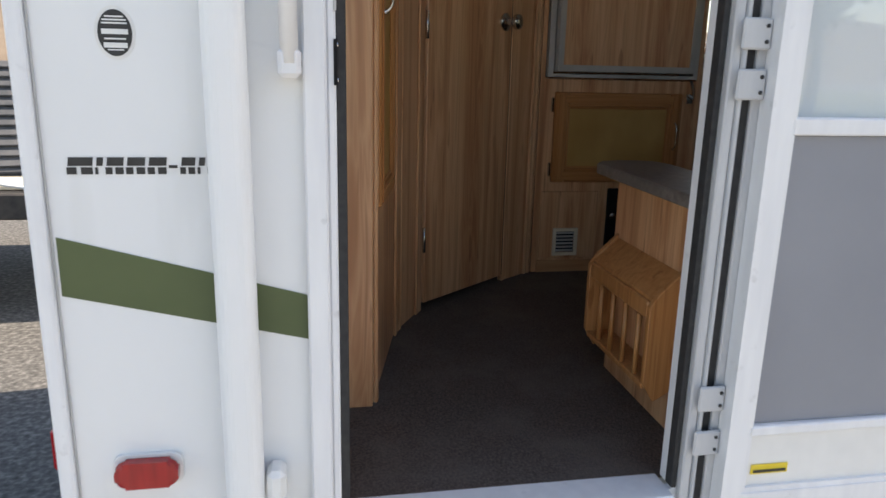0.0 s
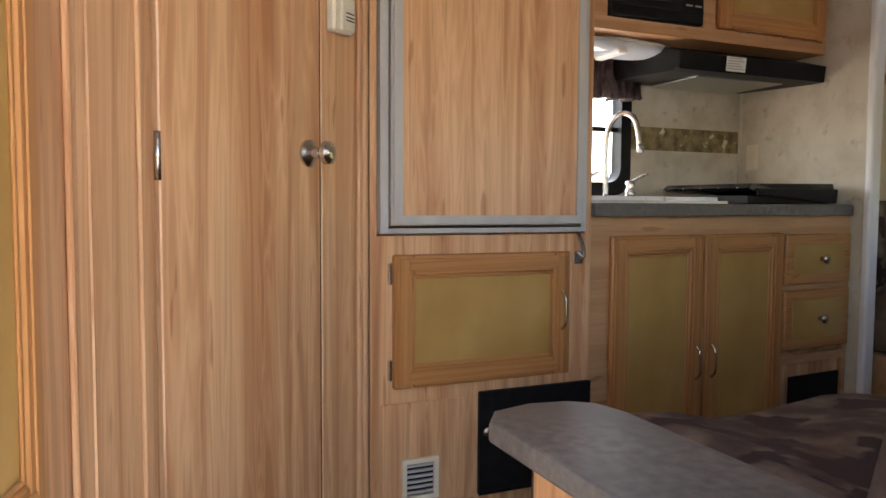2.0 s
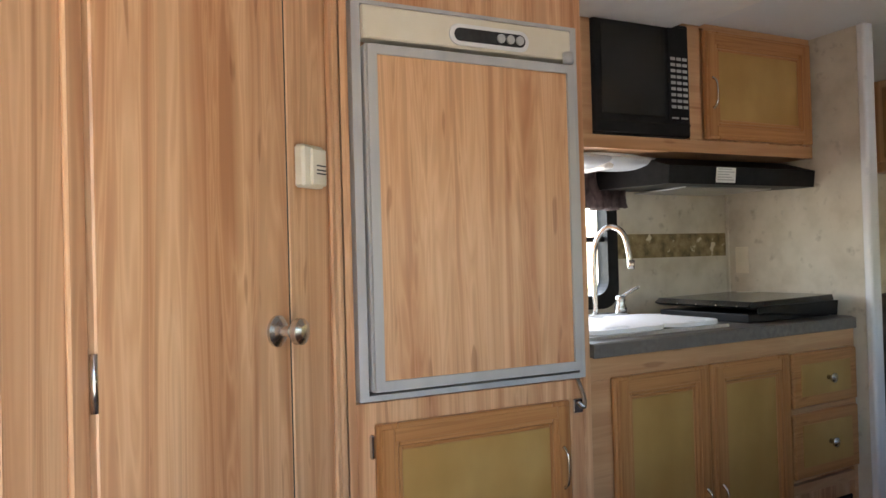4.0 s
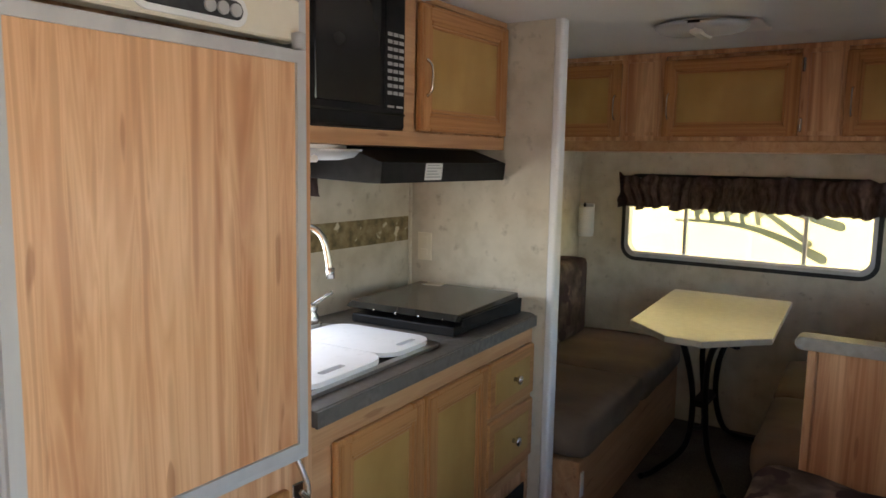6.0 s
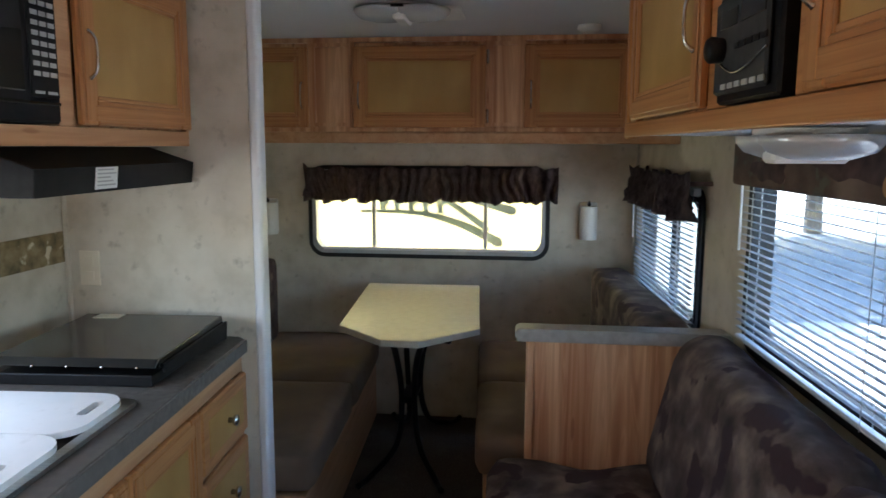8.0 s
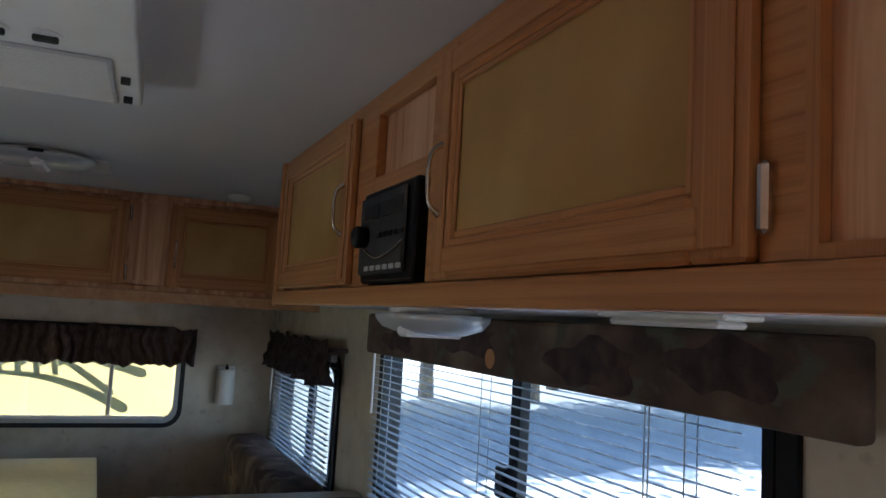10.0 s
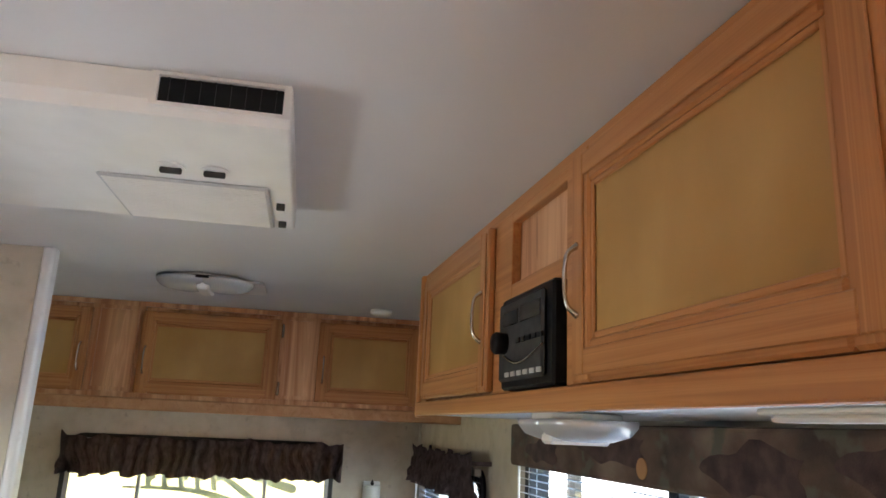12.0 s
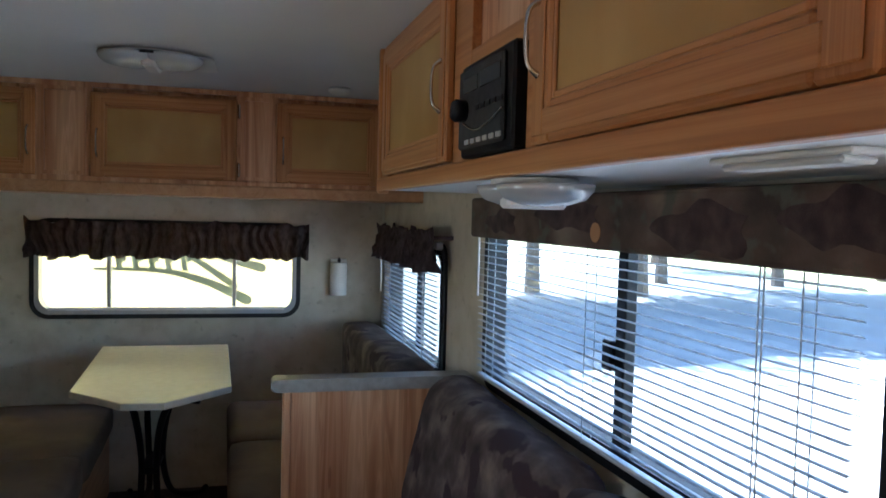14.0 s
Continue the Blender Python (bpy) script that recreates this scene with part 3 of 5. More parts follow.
furn = thing("furnace_grille", (1.6, FY, 0.78), "flat black metal furnace cover low on the cabinet", "grille")
part("plate", box(1.405, 1.79, FY - 0.022, FY - 0.009, 0.775, 1.085, 0.004), BLACK, furn)
part("lip", ring([(1.405, 0.775), (1.79, 0.775), (1.79, 1.085), (1.405, 1.085)], [(1.417, 0.787), (1.778, 0.787), (1.778, 1.073), (1.417, 1.073)], FY - 0.026, FY - 0.0225, "y"), BLACK, furn)
part("button", revolve([(0.0, 0), (0.014, 0), (0.014, -0.01), (0.001, -0.012)], (1.43, FY - 0.023, 0.965), "y", 12), CHROME, furn, smooth=True)

fridge = thing("fridge", (1.43, FY, 1.55), "built-in fridge with a wood laminate door in a grey frame", "fridge")
part("frame", ring([(1.102, 1.552), (1.768, 1.552), (1.768, 2.535), (1.102, 2.535)], [(1.125, 1.566), (1.748, 1.566), (1.748, 2.525), (1.125, 2.525)], FY - 0.020, FY + 0.10, "y"), GREYTRIM, fridge, "grey plastic surround")
fd = part("fridge_door", box(1.130, 1.743, FY - 0.034, FY + 0.03, 1.574, 2.425, 0.004), GREYTRIM, fridge, "grey framed door")
part("door_panel", box(1.158, 1.722, FY - 0.039, FY - 0.033, 1.60, 2.40, 0.002), LAM, fd, "light wood laminate panel")
part("door_lip", ring([(1.134, 1.578), (1.739, 1.578), (1.739, 2.421), (1.134, 2.421)], [(1.158, 1.602), (1.717, 1.602), (1.717, 2.397), (1.158, 2.397)], FY - 0.046, FY - 0.030, "y"), GREYTRIM, fd)
cp = part("control_panel", box(1.127, 1.746, FY - 0.026, FY + 0.02, 2.440, 2.523, 0.004), CREAM, fridge, "cream control panel")
part("control_rim", prism(rounded(1.365, 1.605, 2.446, 2.502, 0.026), FY - 0.031, FY - 0.0265, 0.003, "y"), WHITE, cp, "pale rounded rim")
part("control_slot", prism(rounded(1.378, 1.592, 2.457, 2.491, 0.016), FY - 0.0335, FY - 0.0312, 0.001, "y"), RUBBER, cp, "dark control window")
for k in range(3):
    part("dial", revolve([(0.012, 0), (0.012, -0.005), (0.001, -0.006)], (1.515 + 0.029 * k, FY - 0.0338, 2.474), "y", 14), GREYTRIM, cp, "small round grey button")
part("hinge_pin", revolve([(0.0, 0), (0.015, 0), (0.015, 0.03), (0.001, 0.034)], (1.722, FY - 0.045, 2.424), "z", 12), GREYTRIM, fridge, smooth=True)

# ---- kitchen base ----
KY = 2.985
def swung(x, y, a):
    """A turn about an upright line."""
    return Matrix.Translation((x, y, 0)) @ pose(0, 0, 0, 0, 0, a) @ Matrix.Translation((-x, -y, 0))


KM = swung(3.07, KY, 3.4)
base = thing("kitchen_cabinet", (2.44, KY, FZ), "oak kitchen base cabinet with golden panel doors and drawers", "cabinet")
pieces("face_board", [(1.802, 3.078, KY, KY + 0.02, 1.53, 1.598), (1.802, 1.885, KY, KY + 0.02, FZ, 1.53), (2.275, 2.300, KY, KY + 0.02, FZ, 1.53), (2.672, 2.700, KY, KY + 0.02, FZ, 1.53), (3.055, 3.078, KY, KY + 0.02, FZ, 1.53), (2.70, 3.055, KY, KY + 0.02, 1.035, 1.07), (2.70, 3.055, KY, KY + 0.02, 1.31, 1.34), (1.885, 3.055, KY, KY + 0.02, FZ, 0.79)], 0.001, LAM_X, base, KM)
part("inside", box(1.815, 3.065, KY + 0.022, BY - 0.006, FZ, 1.50, 0), LAM, base, "", KM)
cab_door(base, KM @ front(1.882, KY, 0.80), 0.398, 0.735, "r", 0.40, False)
cab_door(base, KM @ front(2.290, KY, 0.80), 0.390, 0.735, "l", 0.40, False)
for z0, z1 in ((1.338, 1.53), (1.092, 1.320)):
    dr = part("drawer", box(2.693, 3.062, KY - 0.019, KY, z0, z1, 0.006), OAK_X, base, "oak drawer front", KM)
    part("drawer_panel", box(2.735, 3.02, KY - 0.021, KY - 0.018, z0 + 0.04, z1 - 0.04, 0.001), VENEER, dr, "golden veneer drawer panel", KM)
    part("drawer_knob", revolve([(0.0, 0), (0.009, 0), (0.007, -0.012), (0.016, -0.018), (0.017, -0.026), (0.001, -0.031)], (2.885, KY - 0.021, (z0 + z1) / 2), "y", 16), CHROME, dr, "round nickel knob", KM, True)
part("heat_outlet", box(2.74, 3.03, KY - 0.008, KY - 0.001, 0.84, 0.99, 0.004), BLACK, base, "black heater outlet", KM)
wt = thing("worktop", (2.44, 3.2, 1.60), "grey speckled laminate kitchen worktop", "worktop")
part("slab", prism([(1.803, 2.888), (3.049, 2.962), (3.076, 2.990), (3.078, BY - 0.002), (1.803, BY - 0.002)], 1.600, 1.640, 0.002), COUNTER, wt)
part("front_edge", prism([(1.803, 2.880), (3.050, 2.954), (3.049, 2.9612), (1.803, 2.8872)], 1.598, 1.638, 0.002), COUNTER, wt, "grey laminate edge strip")

sink = thing("sink", (2.2, 3.2, 1.64), "stainless double sink let into the worktop", "sink")
so = rounded(1.82, 2.465, 3.022, 3.50, 0.03)
part("rim", ring(so, rounded(1.845, 2.44, 3.046, 3.39, 0.03), 1.6405, 1.650, "z"), STEEL, sink, "", KM)
# No hollow is cut: a flat black sheet gives the depth's shade.
part("bowl", box(1.85, 2.435, 3.05, 3.385, 1.641, 1.643, 0), BLACK, sink, "black sheet for the shade in the sink under the boards", KM)


def slotted(x0, x1, y0, y1, hx0, hx1, hy0, hy1, z0, z1, r):
    """A rounded board with a grip slot."""
    return ring(rounded(x0, x1, y0, y1, r, 8), rounded(hx0, hx1, hy0, hy1, 0.011, 8), z0, z1, "z")


BO = mat("white_polyethylene_board", [(0.78, 0.80, 0.81), (0.84, 0.85, 0.86)], 0.45, (10, 10, 10), 4, second=((0.72, 0.73, 0.73), 30, 0.6, 0.8))
solo("cutting_board", slotted(1.85, 2.205, 3.042, 3.42, 1.965, 2.065, 3.078, 3.103, 1.6505, 1.664, 0.07), BO, "white plastic cutting board over the sink bowl", "board", group="sink boards", m=KM)
solo("cutting_board", slotted(2.208, 2.458, 3.042, 3.42, 2.315, 2.405, 3.075, 3.098, 1.6505, 1.664, 0.07), BO, "smaller white plastic cutting board beside its twin", "board", group="sink boards", m=KM)
tap = thing("faucet", (2.36, 3.44, 1.645), "chrome gooseneck kitchen faucet with lever handles", "faucet")
part("base", prism(rounded(2.09, 2.39, 3.405, 3.455, 0.024), 1.650, 1.668, 0.004), CHROME, tap, smooth=False)
part("spout", tube(arc([(2.235, 3.43, 1.665), (2.235, 3.43, 1.88), (2.243, 3.410, 1.96), (2.264, 3.365, 1.996), (2.288, 3.318, 1.965), (2.298, 3.298, 1.865)], 7), 0.0105, 10), CHROME, tap, smooth=True)
part("nozzle", revolve([(0.0, -0.02), (0.013, -0.02), (0.014, 0.012), (0.001, 0.014)], (2.299, 3.297, 1.858), "z", 12), CHROME, tap, smooth=True)
for hx in (2.115, 2.355):
    hd = part("valve", revolve([(0.022, 0.0), (0.024, 0.02), (0.016, 0.035), (0.02, 0.05), (0.018, 0.062), (0.001, 0.068)], (hx, 3.43, 1.668), "z", 16), CHROME, tap, smooth=True)
    part("lever", tube(arc([(hx, 3.43, 1.725), (hx + 0.03, 3.415, 1.745), (hx + 0.065, 3.40, 1.765)], 4), 0.006, 8), CHROME, hd, smooth=True)

SM = Matrix.Translation((-0.03, -0.035, 0)) @ KM
stove = thing("stove", (2.82, 3.3, 1.64), "black drop-in stove with a closed flat cover", "stove")
part("body", prism([(2.60, 3.075), (3.055, 3.075), (3.055, 3.48), (2.60, 3.48)], 1.641, 1.672, 0.004), BLACK, stove, "", SM)
part("cover", prism([(2.575, 1.700), (2.60, 1.690), (3.035, 1.668), (3.062, 1.690), (3.05, 1.722), (2.60, 1.716)], 3.055, 3.49, 0.004, "y"), GLOSS, stove, "glossy black sheet cover", SM)
part("front_skirt", prism([(2.62, 1.675), (3.06, 1.645), (3.068, 1.70), (2.62, 1.698)], 3.046, 3.056, 0.002, "y"), BLACK, stove, "", SM)
for k in range(4):
    part("screw", revolve([(0.0, 0), (0.0032, 0), (0.0032, -0.002), (0.001, -0.003)], (2.574, 3.10 + 0.09 * k, 1.700), "x", 8), CHROME, stove, "", SM)
part("sticker", box(2.99, 3.04, 3.36, 3.44, 1.7225, 1.7245, 0), CREAM, stove, "small pale sticker", SM)

# ---- kitchen overhead ----
UY = 3.13
up = thing("overhead_cabinet", (2.5, UY, 2.25), "oak overhead kitchen cabinet with a microwave bay", "cabinet")
pieces("face_board", [(1.802, 3.078, UY, UY + 0.02, 2.247, 2.292), (2.44, 2.50, UY, UY + 0.02, 2.292, CZ - 0.001), (1.802, 2.015, UY, UY + 0.02, 2.292, CZ - 0.001), (3.062, 3.078, UY, UY + 0.02, 2.292, CZ - 0.001), (2.015, 3.062, UY, UY + 0.02, 2.695, CZ - 0.001)], 0.001, LAM_X, up)
part("bottom", box(1.802, 3.078, UY + 0.021, BY - 0.002, 2.249, 2.262, 0), LAM_X, up)
part("back", box(2.45, 3.06, UY + 0.021, BY - 0.01, 2.27, 2.70, 0), LAM, up)
cab_door(up, front(2.505, UY, 2.296), 0.555, 0.392, "l", 0.42, False)
mw = thing("microwave", (2.22, UY, 2.3), "black countertop microwave built into the overhead cabinet", "microwave")
part("body", box(2.018, 2.436, UY - 0.012, UY + 0.36, 2.296, 2.692, 0.006), BLACK, mw)
part("window", box(2.045, 2.315, UY - 0.017, UY - 0.011, 2.36, 2.66, 0.003), GLOSS, mw, "dark glass window")
part("door_trim", box(2.025, 2.43, UY - 0.016, UY - 0.011, 2.335, 2.342, 0.001), GLOSS, mw)
kp = part("keypad", box(2.335, 2.428, UY - 0.016, UY - 0.011, 2.35, 2.68, 0.002), BLACK, mw)
for r in range(9):
    for c in range(3):
        part("key", box(2.345 + c * 0.027, 2.365 + c * 0.027, UY - 0.018, UY - 0.0155, 2.395 + r * 0.021, 2.405 + r * 0.021, 0), GREYTRIM, kp)
for c in range(2):
    part("key", box(2.345 + c * 0.042, 2.375 + c * 0.042, UY - 0.018, UY - 0.0155, 2.358, 2.364, 0), GREYTRIM, kp)

hood = thing("range_hood", (2.78, 3.3, 2.14), "black range hood under the cabinet with a paper label", "hood")
part("shell", prism([(3.125, 2.135), (3.118, 2.198), (3.26, 2.244), (3.565, 2.246), (3.565, 2.150), (3.18, 2.135)], 2.33, 3.075, 0.003, "x"), BLACK, hood)
part("filter", box(2.50, 2.95, 3.22, 3.50, 2.132, 2.1375, 0.001), STEEL, hood, "grey mesh filter")
lb = part("label", prism([(3.1235, 2.142), (3.1175, 2.196), (3.1165, 2.196), (3.1225, 2.142)], 2.550, 2.646, 0, "x"), WHITE, hood, "white printed label")
for k in range(5):
    part("print_line", prism([(3.1215 - 0.0012 * k, 2.150 + k * 0.0095), (3.1211 - 0.0012 * k, 2.1535 + k * 0.0095), (3.1203 - 0.0012 * k, 2.1535 + k * 0.0095), (3.1207 - 0.0012 * k, 2.150 + k * 0.0095)], 2.558, 2.638 - 0.012 * (k % 3), 0, "x"), GREYTRIM, lb)


def dome_light(x, y, z, w, d, drop=1.0, name="ceiling_light", m=None, group="dome lights", lab="oval double dome light with a clear and white lens"):
    """An oval twin lamp hanging under a ceiling or cabinet."""
    t = thing(name, (x, y, z), lab, "light", group=group, m=m)
    mm = m if m is not None else I4
    part("base_plate", prism([(x + w * 0.5 * math.cos(a), y + d * 0.5 * math.sin(a)) for a in [2 * math.pi * k / 28 for k in range(28)]], z - 0.012, z - 0.001, 0.003), WHITE, t, "", mm)
    for s in (-1, 1):
        part("lens", revolve([(0.115 * w / 0.42 * 1.5, -0.012), (0.112 * w / 0.42 * 1.5, -0.012 - 0.010 * drop), (0.095 * w / 0.42 * 1.5, -0.012 - 0.024 * drop), (0.055 * w / 0.42 * 1.5, -0.012 - 0.033 * drop), (0.002, -0.012 - 0.035 * drop)], (x + s * w * 0.235, y, z), "z", 20, squash=(1.0, d / w * 1.45)), LENS, t, "ribbed clear lens", mm, True)
    part("bridge", box(x - 0.022, x + 0.022, y - d * 0.40, y + d * 0.40, z - 0.016 - 0.036 * drop, z - 0.012, 0.006), WHITE, t, "white centre bridge", mm)
    return t


dome_light(2.16, 3.31, 2.247, 0.40, 0.20, lab="white oval dome light under the kitchen cabinet")
out = thing("power_outlet", (3.08, 3.47, 1.85), "cream duplex power outlet on the partition", "outlet")
part("plate", box(3.073, 3.0795, 3.453, 3.523, 1.795, 1.91, 0.003), CREAM, out)
for z in (1.828, 1.878):
    part("socket", box(3.071, 3.0735, 3.473, 3.503, z - 0.014, z + 0.014, 0.003), CREAM, out)


def ruffle(u0, u1, z0, z1, depth, folds, m, name, lab, parent=None, seed=0.0):
    """A gathered cloth valance on a rod: folds deepen towards the hem, the top stands in a small heading."""
    bm = bmesh.new()
    nu, nz = folds * 8, 10
    rows = []
    for j in range(nz + 1):
        f = j / nz
        row = []
        for i in range(nu + 1):
            u = u0 + (u1 - u0) * i / nu
            ph = 2 * math.pi * folds * i / nu + 5.0 * noise.noise(Vector((u * 7 + seed, f * 1.6, 0)))
            amp = 0.010 + 0.028 * f
            pinch = 0.4 if abs(f - 0.18) < 0.06 else 1.0
            v = depth + amp * pinch * math.sin(ph) + 0.006 * noise.noise(Vector((u * 15, f * 4, seed)))
            z = z1 + (z0 - z1) * f + 0.030 * noise.noise(Vector((u * 14 + seed, f * 2.0, 3.0))) * (1.0 if f < 0.12 or f > 0.85 else 0.5) + 0.02 * max(0.0, 1 - 3 * f) * max(0.0, 1 - min(u - u0, u1 - u) / 0.02)
            row.append(bm.verts.new((u, v, z)))
        rows.append(row)
    for a, b in zip(rows, rows[1:]):
        for i in range(nu):
            bm.faces.new((a[i], a[i + 1], b[i + 1], b[i]))
    bmesh.ops.solidify(bm, geom=bm.faces[:], thickness=0.003)
    t = thing(name, ((u0 + u1) / 2, depth, z1), lab, "valance", group="ruffled valances", m=m)
    part("cloth", bm, CLOTH, t, "", m, True)
    part("rod", tube([(u0 + 0.012, depth - 0.03, z1 - 0.03), (u1 - 0.012, depth - 0.03, z1 - 0.03)], 0.004, 8), CLOTH, t, "", m, True)
    for u in (u0 + 0.02, u1 - 0.02):
        part("bracket", box(u - 0.008, u + 0.008, 0.001, depth, z1 - 0.038, z1 - 0.022, 0.002), CLOTH, t, "", m)
    return t


def window_unit(name, hole, m, lab, mullions=(), black=True, depth=0.045, r=0.06, sgn=1):
    """A trailer window in its hole: rubber seal, frame, bars and panes. Inner face at y=0, y grows inward."""
    u0, u1, z0, z1 = hole
    w = thing(name, ((u0 + u1) / 2, 0, z0), lab, "window", kind=S, m=m)
    fm = BLACK if black else JAMB
    o = rounded(u0 - 0.025, u1 + 0.025, z0 - 0.025, z1 + 0.025, r + 0.02)
    e = 0.012 if black else 0.0
    i = rounded(u0 + e, u1 - e, z0 + e, z1 - e, r)
    part("seal", ring(o, i, 0.001, 0.012, "y"), RUBBER if not black else BLACK, w, "dark rubber seal", m)
    f = 0.03 if black else 0.02
    i2 = rounded(u0 + f, u1 - f, z0 + f, z1 - f, r)
    part("window_frame", ring(rounded(u0 + e - 0.002, u1 - e + 0.002, z0 + e - 0.002, z1 - e + 0.002, r), i2, -0.05, 0.016, "y"), fm, w, "", m)
    edges = [u0 + 0.03, *mullions, u1 - 0.03]
    for k in mullions:
        part("mullion", box(k - 0.02 if black else k - 0.01, k + 0.02 if black else k + 0.01, -0.03, 0.0, z0 + 0.03, z1 - 0.03, 0.003), fm, w, "", m)
    for a, b in zip(edges, edges[1:]):
        p = part("pane", box(a, b, -0.026, -0.022, z0 + 0.028, z1 - 0.028, 0), PANE, w, "clear glass", m)
        p.visible_shadow = False
    return w


def blind(u0, u1, z0, z1, pitch, m, lab, y=0.04):
    t = thing("venetian_blind", ((u0 + u1) / 2, y, z0), lab, "blind", group="venetian blinds", m=m)
    part("head_rail", box(u0, u1, y - 0.014, y + 0.014, z1 - 0.028, z1, 0.003), BLIND, t, "", m)
    part("bottom_rail", box(u0, u1, y - 0.012, y + 0.012, z0, z0 + 0.012, 0.004), BLIND, t, "", m)
    z = z0 + 0.012 + pitch
    mesh = None
    while z < z1 - 0.03:
        bm = bmesh.new()
        n = 4
        rows = []
        for k in range(n + 1):
            s = k / n - 0.5
            rows.append([bm.verts.new((u, s * 0.024, 0.0032 * (1 - 4 * s * s) + s * 0.0045)) for u in (u0, u1)])
        for a, b in zip(rows, rows[1:]):
            bm.faces.new((a[0], a[1], b[1], b[0]))
        if mesh is None:
            bmesh.ops.solidify(bm, geom=bm.faces[:], thickness=0.0008)
            ob = part("slat", bm, BLIND, t, "", m @ Matrix.Translation((0, y, z)))
            mesh = ob.data
        else:
            bm.free()
            ob = new("slat", mesh)
            ob.parent = t
            ob.matrix_parent_inverse = WORLD[t.name].inverted()
            ob.matrix_basis = m @ Matrix.Translation((0, y, z))
        z += pitch
    k = max(2, int((u1 - u0) / 0.55))
    for i in range(k + 1):
        u = u0 + 0.09 + (u1 - u0 - 0.18) * i / k
        pieces("cord", [(u - 0.001, u + 0.001, y - 0.0135, y - 0.012, z0, z1 - 0.02), (u - 0.001, u + 0.001, y + 0.012, y + 0.0135, z0, z1 - 0.02)], 0, BLIND, t, m)
    pieces("pull_cord", [(u0 + 0.16, u0 + 0.162, y + 0.02, y + 0.022, z0 + 0.02, z1 - 0.02), (u0 + 0.17, u0 + 0.172, y + 0.02, y + 0.022, z0 + 0.06, z1 - 0.02)], 0, BLIND, t, m)
    part("wand", tube([(u1 - 0.03, y + 0.024, z1 - 0.03), (u1 - 0.03, y + 0.024, z1 - 0.30)], 0.004, 8), WHITE, t, "clear tilt wand", m, True)
    part("tassel", revolve([(0.002, 0.02), (0.006, 0.0), (0.004, -0.004), (0.001, -0.005)], (u0 + 0.161, y + 0.021, z0 + 0.015), "z", 10), BLACK, t, "", m, True)
    return t


# ---- windows ----
wc = window_unit("window_curb", BW, RW, "wide black framed sliding window over the sofa", [1.315])
part("latch", box(1.335, 1.375, -0.012, 0.012, 1.86, 1.93, 0.004), BLACK, wc, "black slide latch", RW)
window_unit("window_dinette", SW, RW, "black framed window beside the dinette", [3.1])
wk = pose(0, BY, 0, 0, 0, 180)
window_unit("window_kitchen", (-KW[1], -KW[0], KW[2], KW[3]), wk, "black framed kitchen window", [])
part_k = solo("kitchen_window_bar", box(1.65, 2.40, BY + 0.005, BY + 0.03, 1.945, 1.965, 0.002), BLACK, "black cross bar of the kitchen window", "window bar", kind=S)
fwm = FRONT
window_unit("window_front", FW, fwm, "wide front window with rounded corners in a white frame", [2.30, 2.925], False, r=0.07)
solo("window_front_track", box(FW[0] + 0.06, FW[1] - 0.06, 0.002, 0.022, FW[2] + 0.018, FW[2] + 0.034, 0.003), ALU, "white track of the front window", "trim", kind=S, m=fwm)
blind(BW[0] + 0.05, BW[1] - 0.03, BW[2] + 0.02, BW[3] + 0.03, 0.0215, RW, "pale metal venetian blind with open slats over the sofa window")
blind(SW[0] - 0.035, SW[1] + 0.03, SW[2] - 0.03, SW[3] + 0.03, 0.0215, RW, "pale metal venetian blind with open slats beside the dinette")
ruffle(1.91, 3.305, 1.948, 2.134, 0.055, 25, fwm, "front_valance", "dark brown ruffled valance over the front window", seed=1.0)
ruffle(2.56, 3.62, 1.985, 2.15, 0.085, 16, RW, "dinette_valance", "dark brown ruffled valance over the dinette window", seed=4.0)
ruffle(-2.46, -1.70, 2.075, 2.235, 0.05, 18, wk, "kitchen_valance", "dark brown ruffled valance over the kitchen window", seed=7.0)

# upholstered valance box over the sofa window
vb = thing("sofa_window_valance", (1.25, 0.06, 2.15), "leaf print padded valance box over the sofa window", "valance", m=RW)
bmv = box(0.42, 2.13, 0.05, 0.085, 2.142, 2.268, 0.01, seg=2)
part("board", bmv, LEAFY, vb, "", RW)
part("side", box(2.095, 2.13, 0.002, 0.05, 2.142, 2.268, 0.006), LEAFY, vb, "", RW)
for a_, w_, h_, up_ in ((1.42, 0.20, 0.045, 0.012), (0.92, 0.16, 0.055, -0.01), (0.62, 0.13, 0.05, 0.01), (1.85, 0.15, 0.04, -0.012)):
    leaf_line = [(a_ + w_ * math.cos(t_) * (0.8 + 0.2 * math.cos(3 * t_)), 2.205 + up_ + h_ * math.sin(t_) * (0.8 + 0.2 * math.sin(5 * t_))) for t_ in [2 * math.pi * k / 30 for k in range(30)]]
    part("leaf_patch", prism(leaf_line, 0.0845, 0.0862, 0, "y"), MAROON, vb, "dark maroon leaf patch", RW)
part("leaf_spot", revolve([(0.001, 0.0), (0.022, 0.0), (0.022, 0.0015), (0.001, 0.002)], (1.287, 0.0864, 2.180), "y", 18), mat("tan_print", [(0.42, 0.22, 0.10), (0.5, 0.28, 0.13)], 0.9), vb, "round tan print", RW)

# ---- cover seen through the front window ----
cov = thing("window_cover", (5.15, 2.58, 1.5), "translucent cream front window cover with a grey swoosh", "cover")
part("sheet", prism(rounded(1.55, 3.62, 1.35, 2.40, 0.1), 5.10, 5.106, 0, "x"), COVER, cov)
GREYD = special("grey_translucent_decal", "decal")


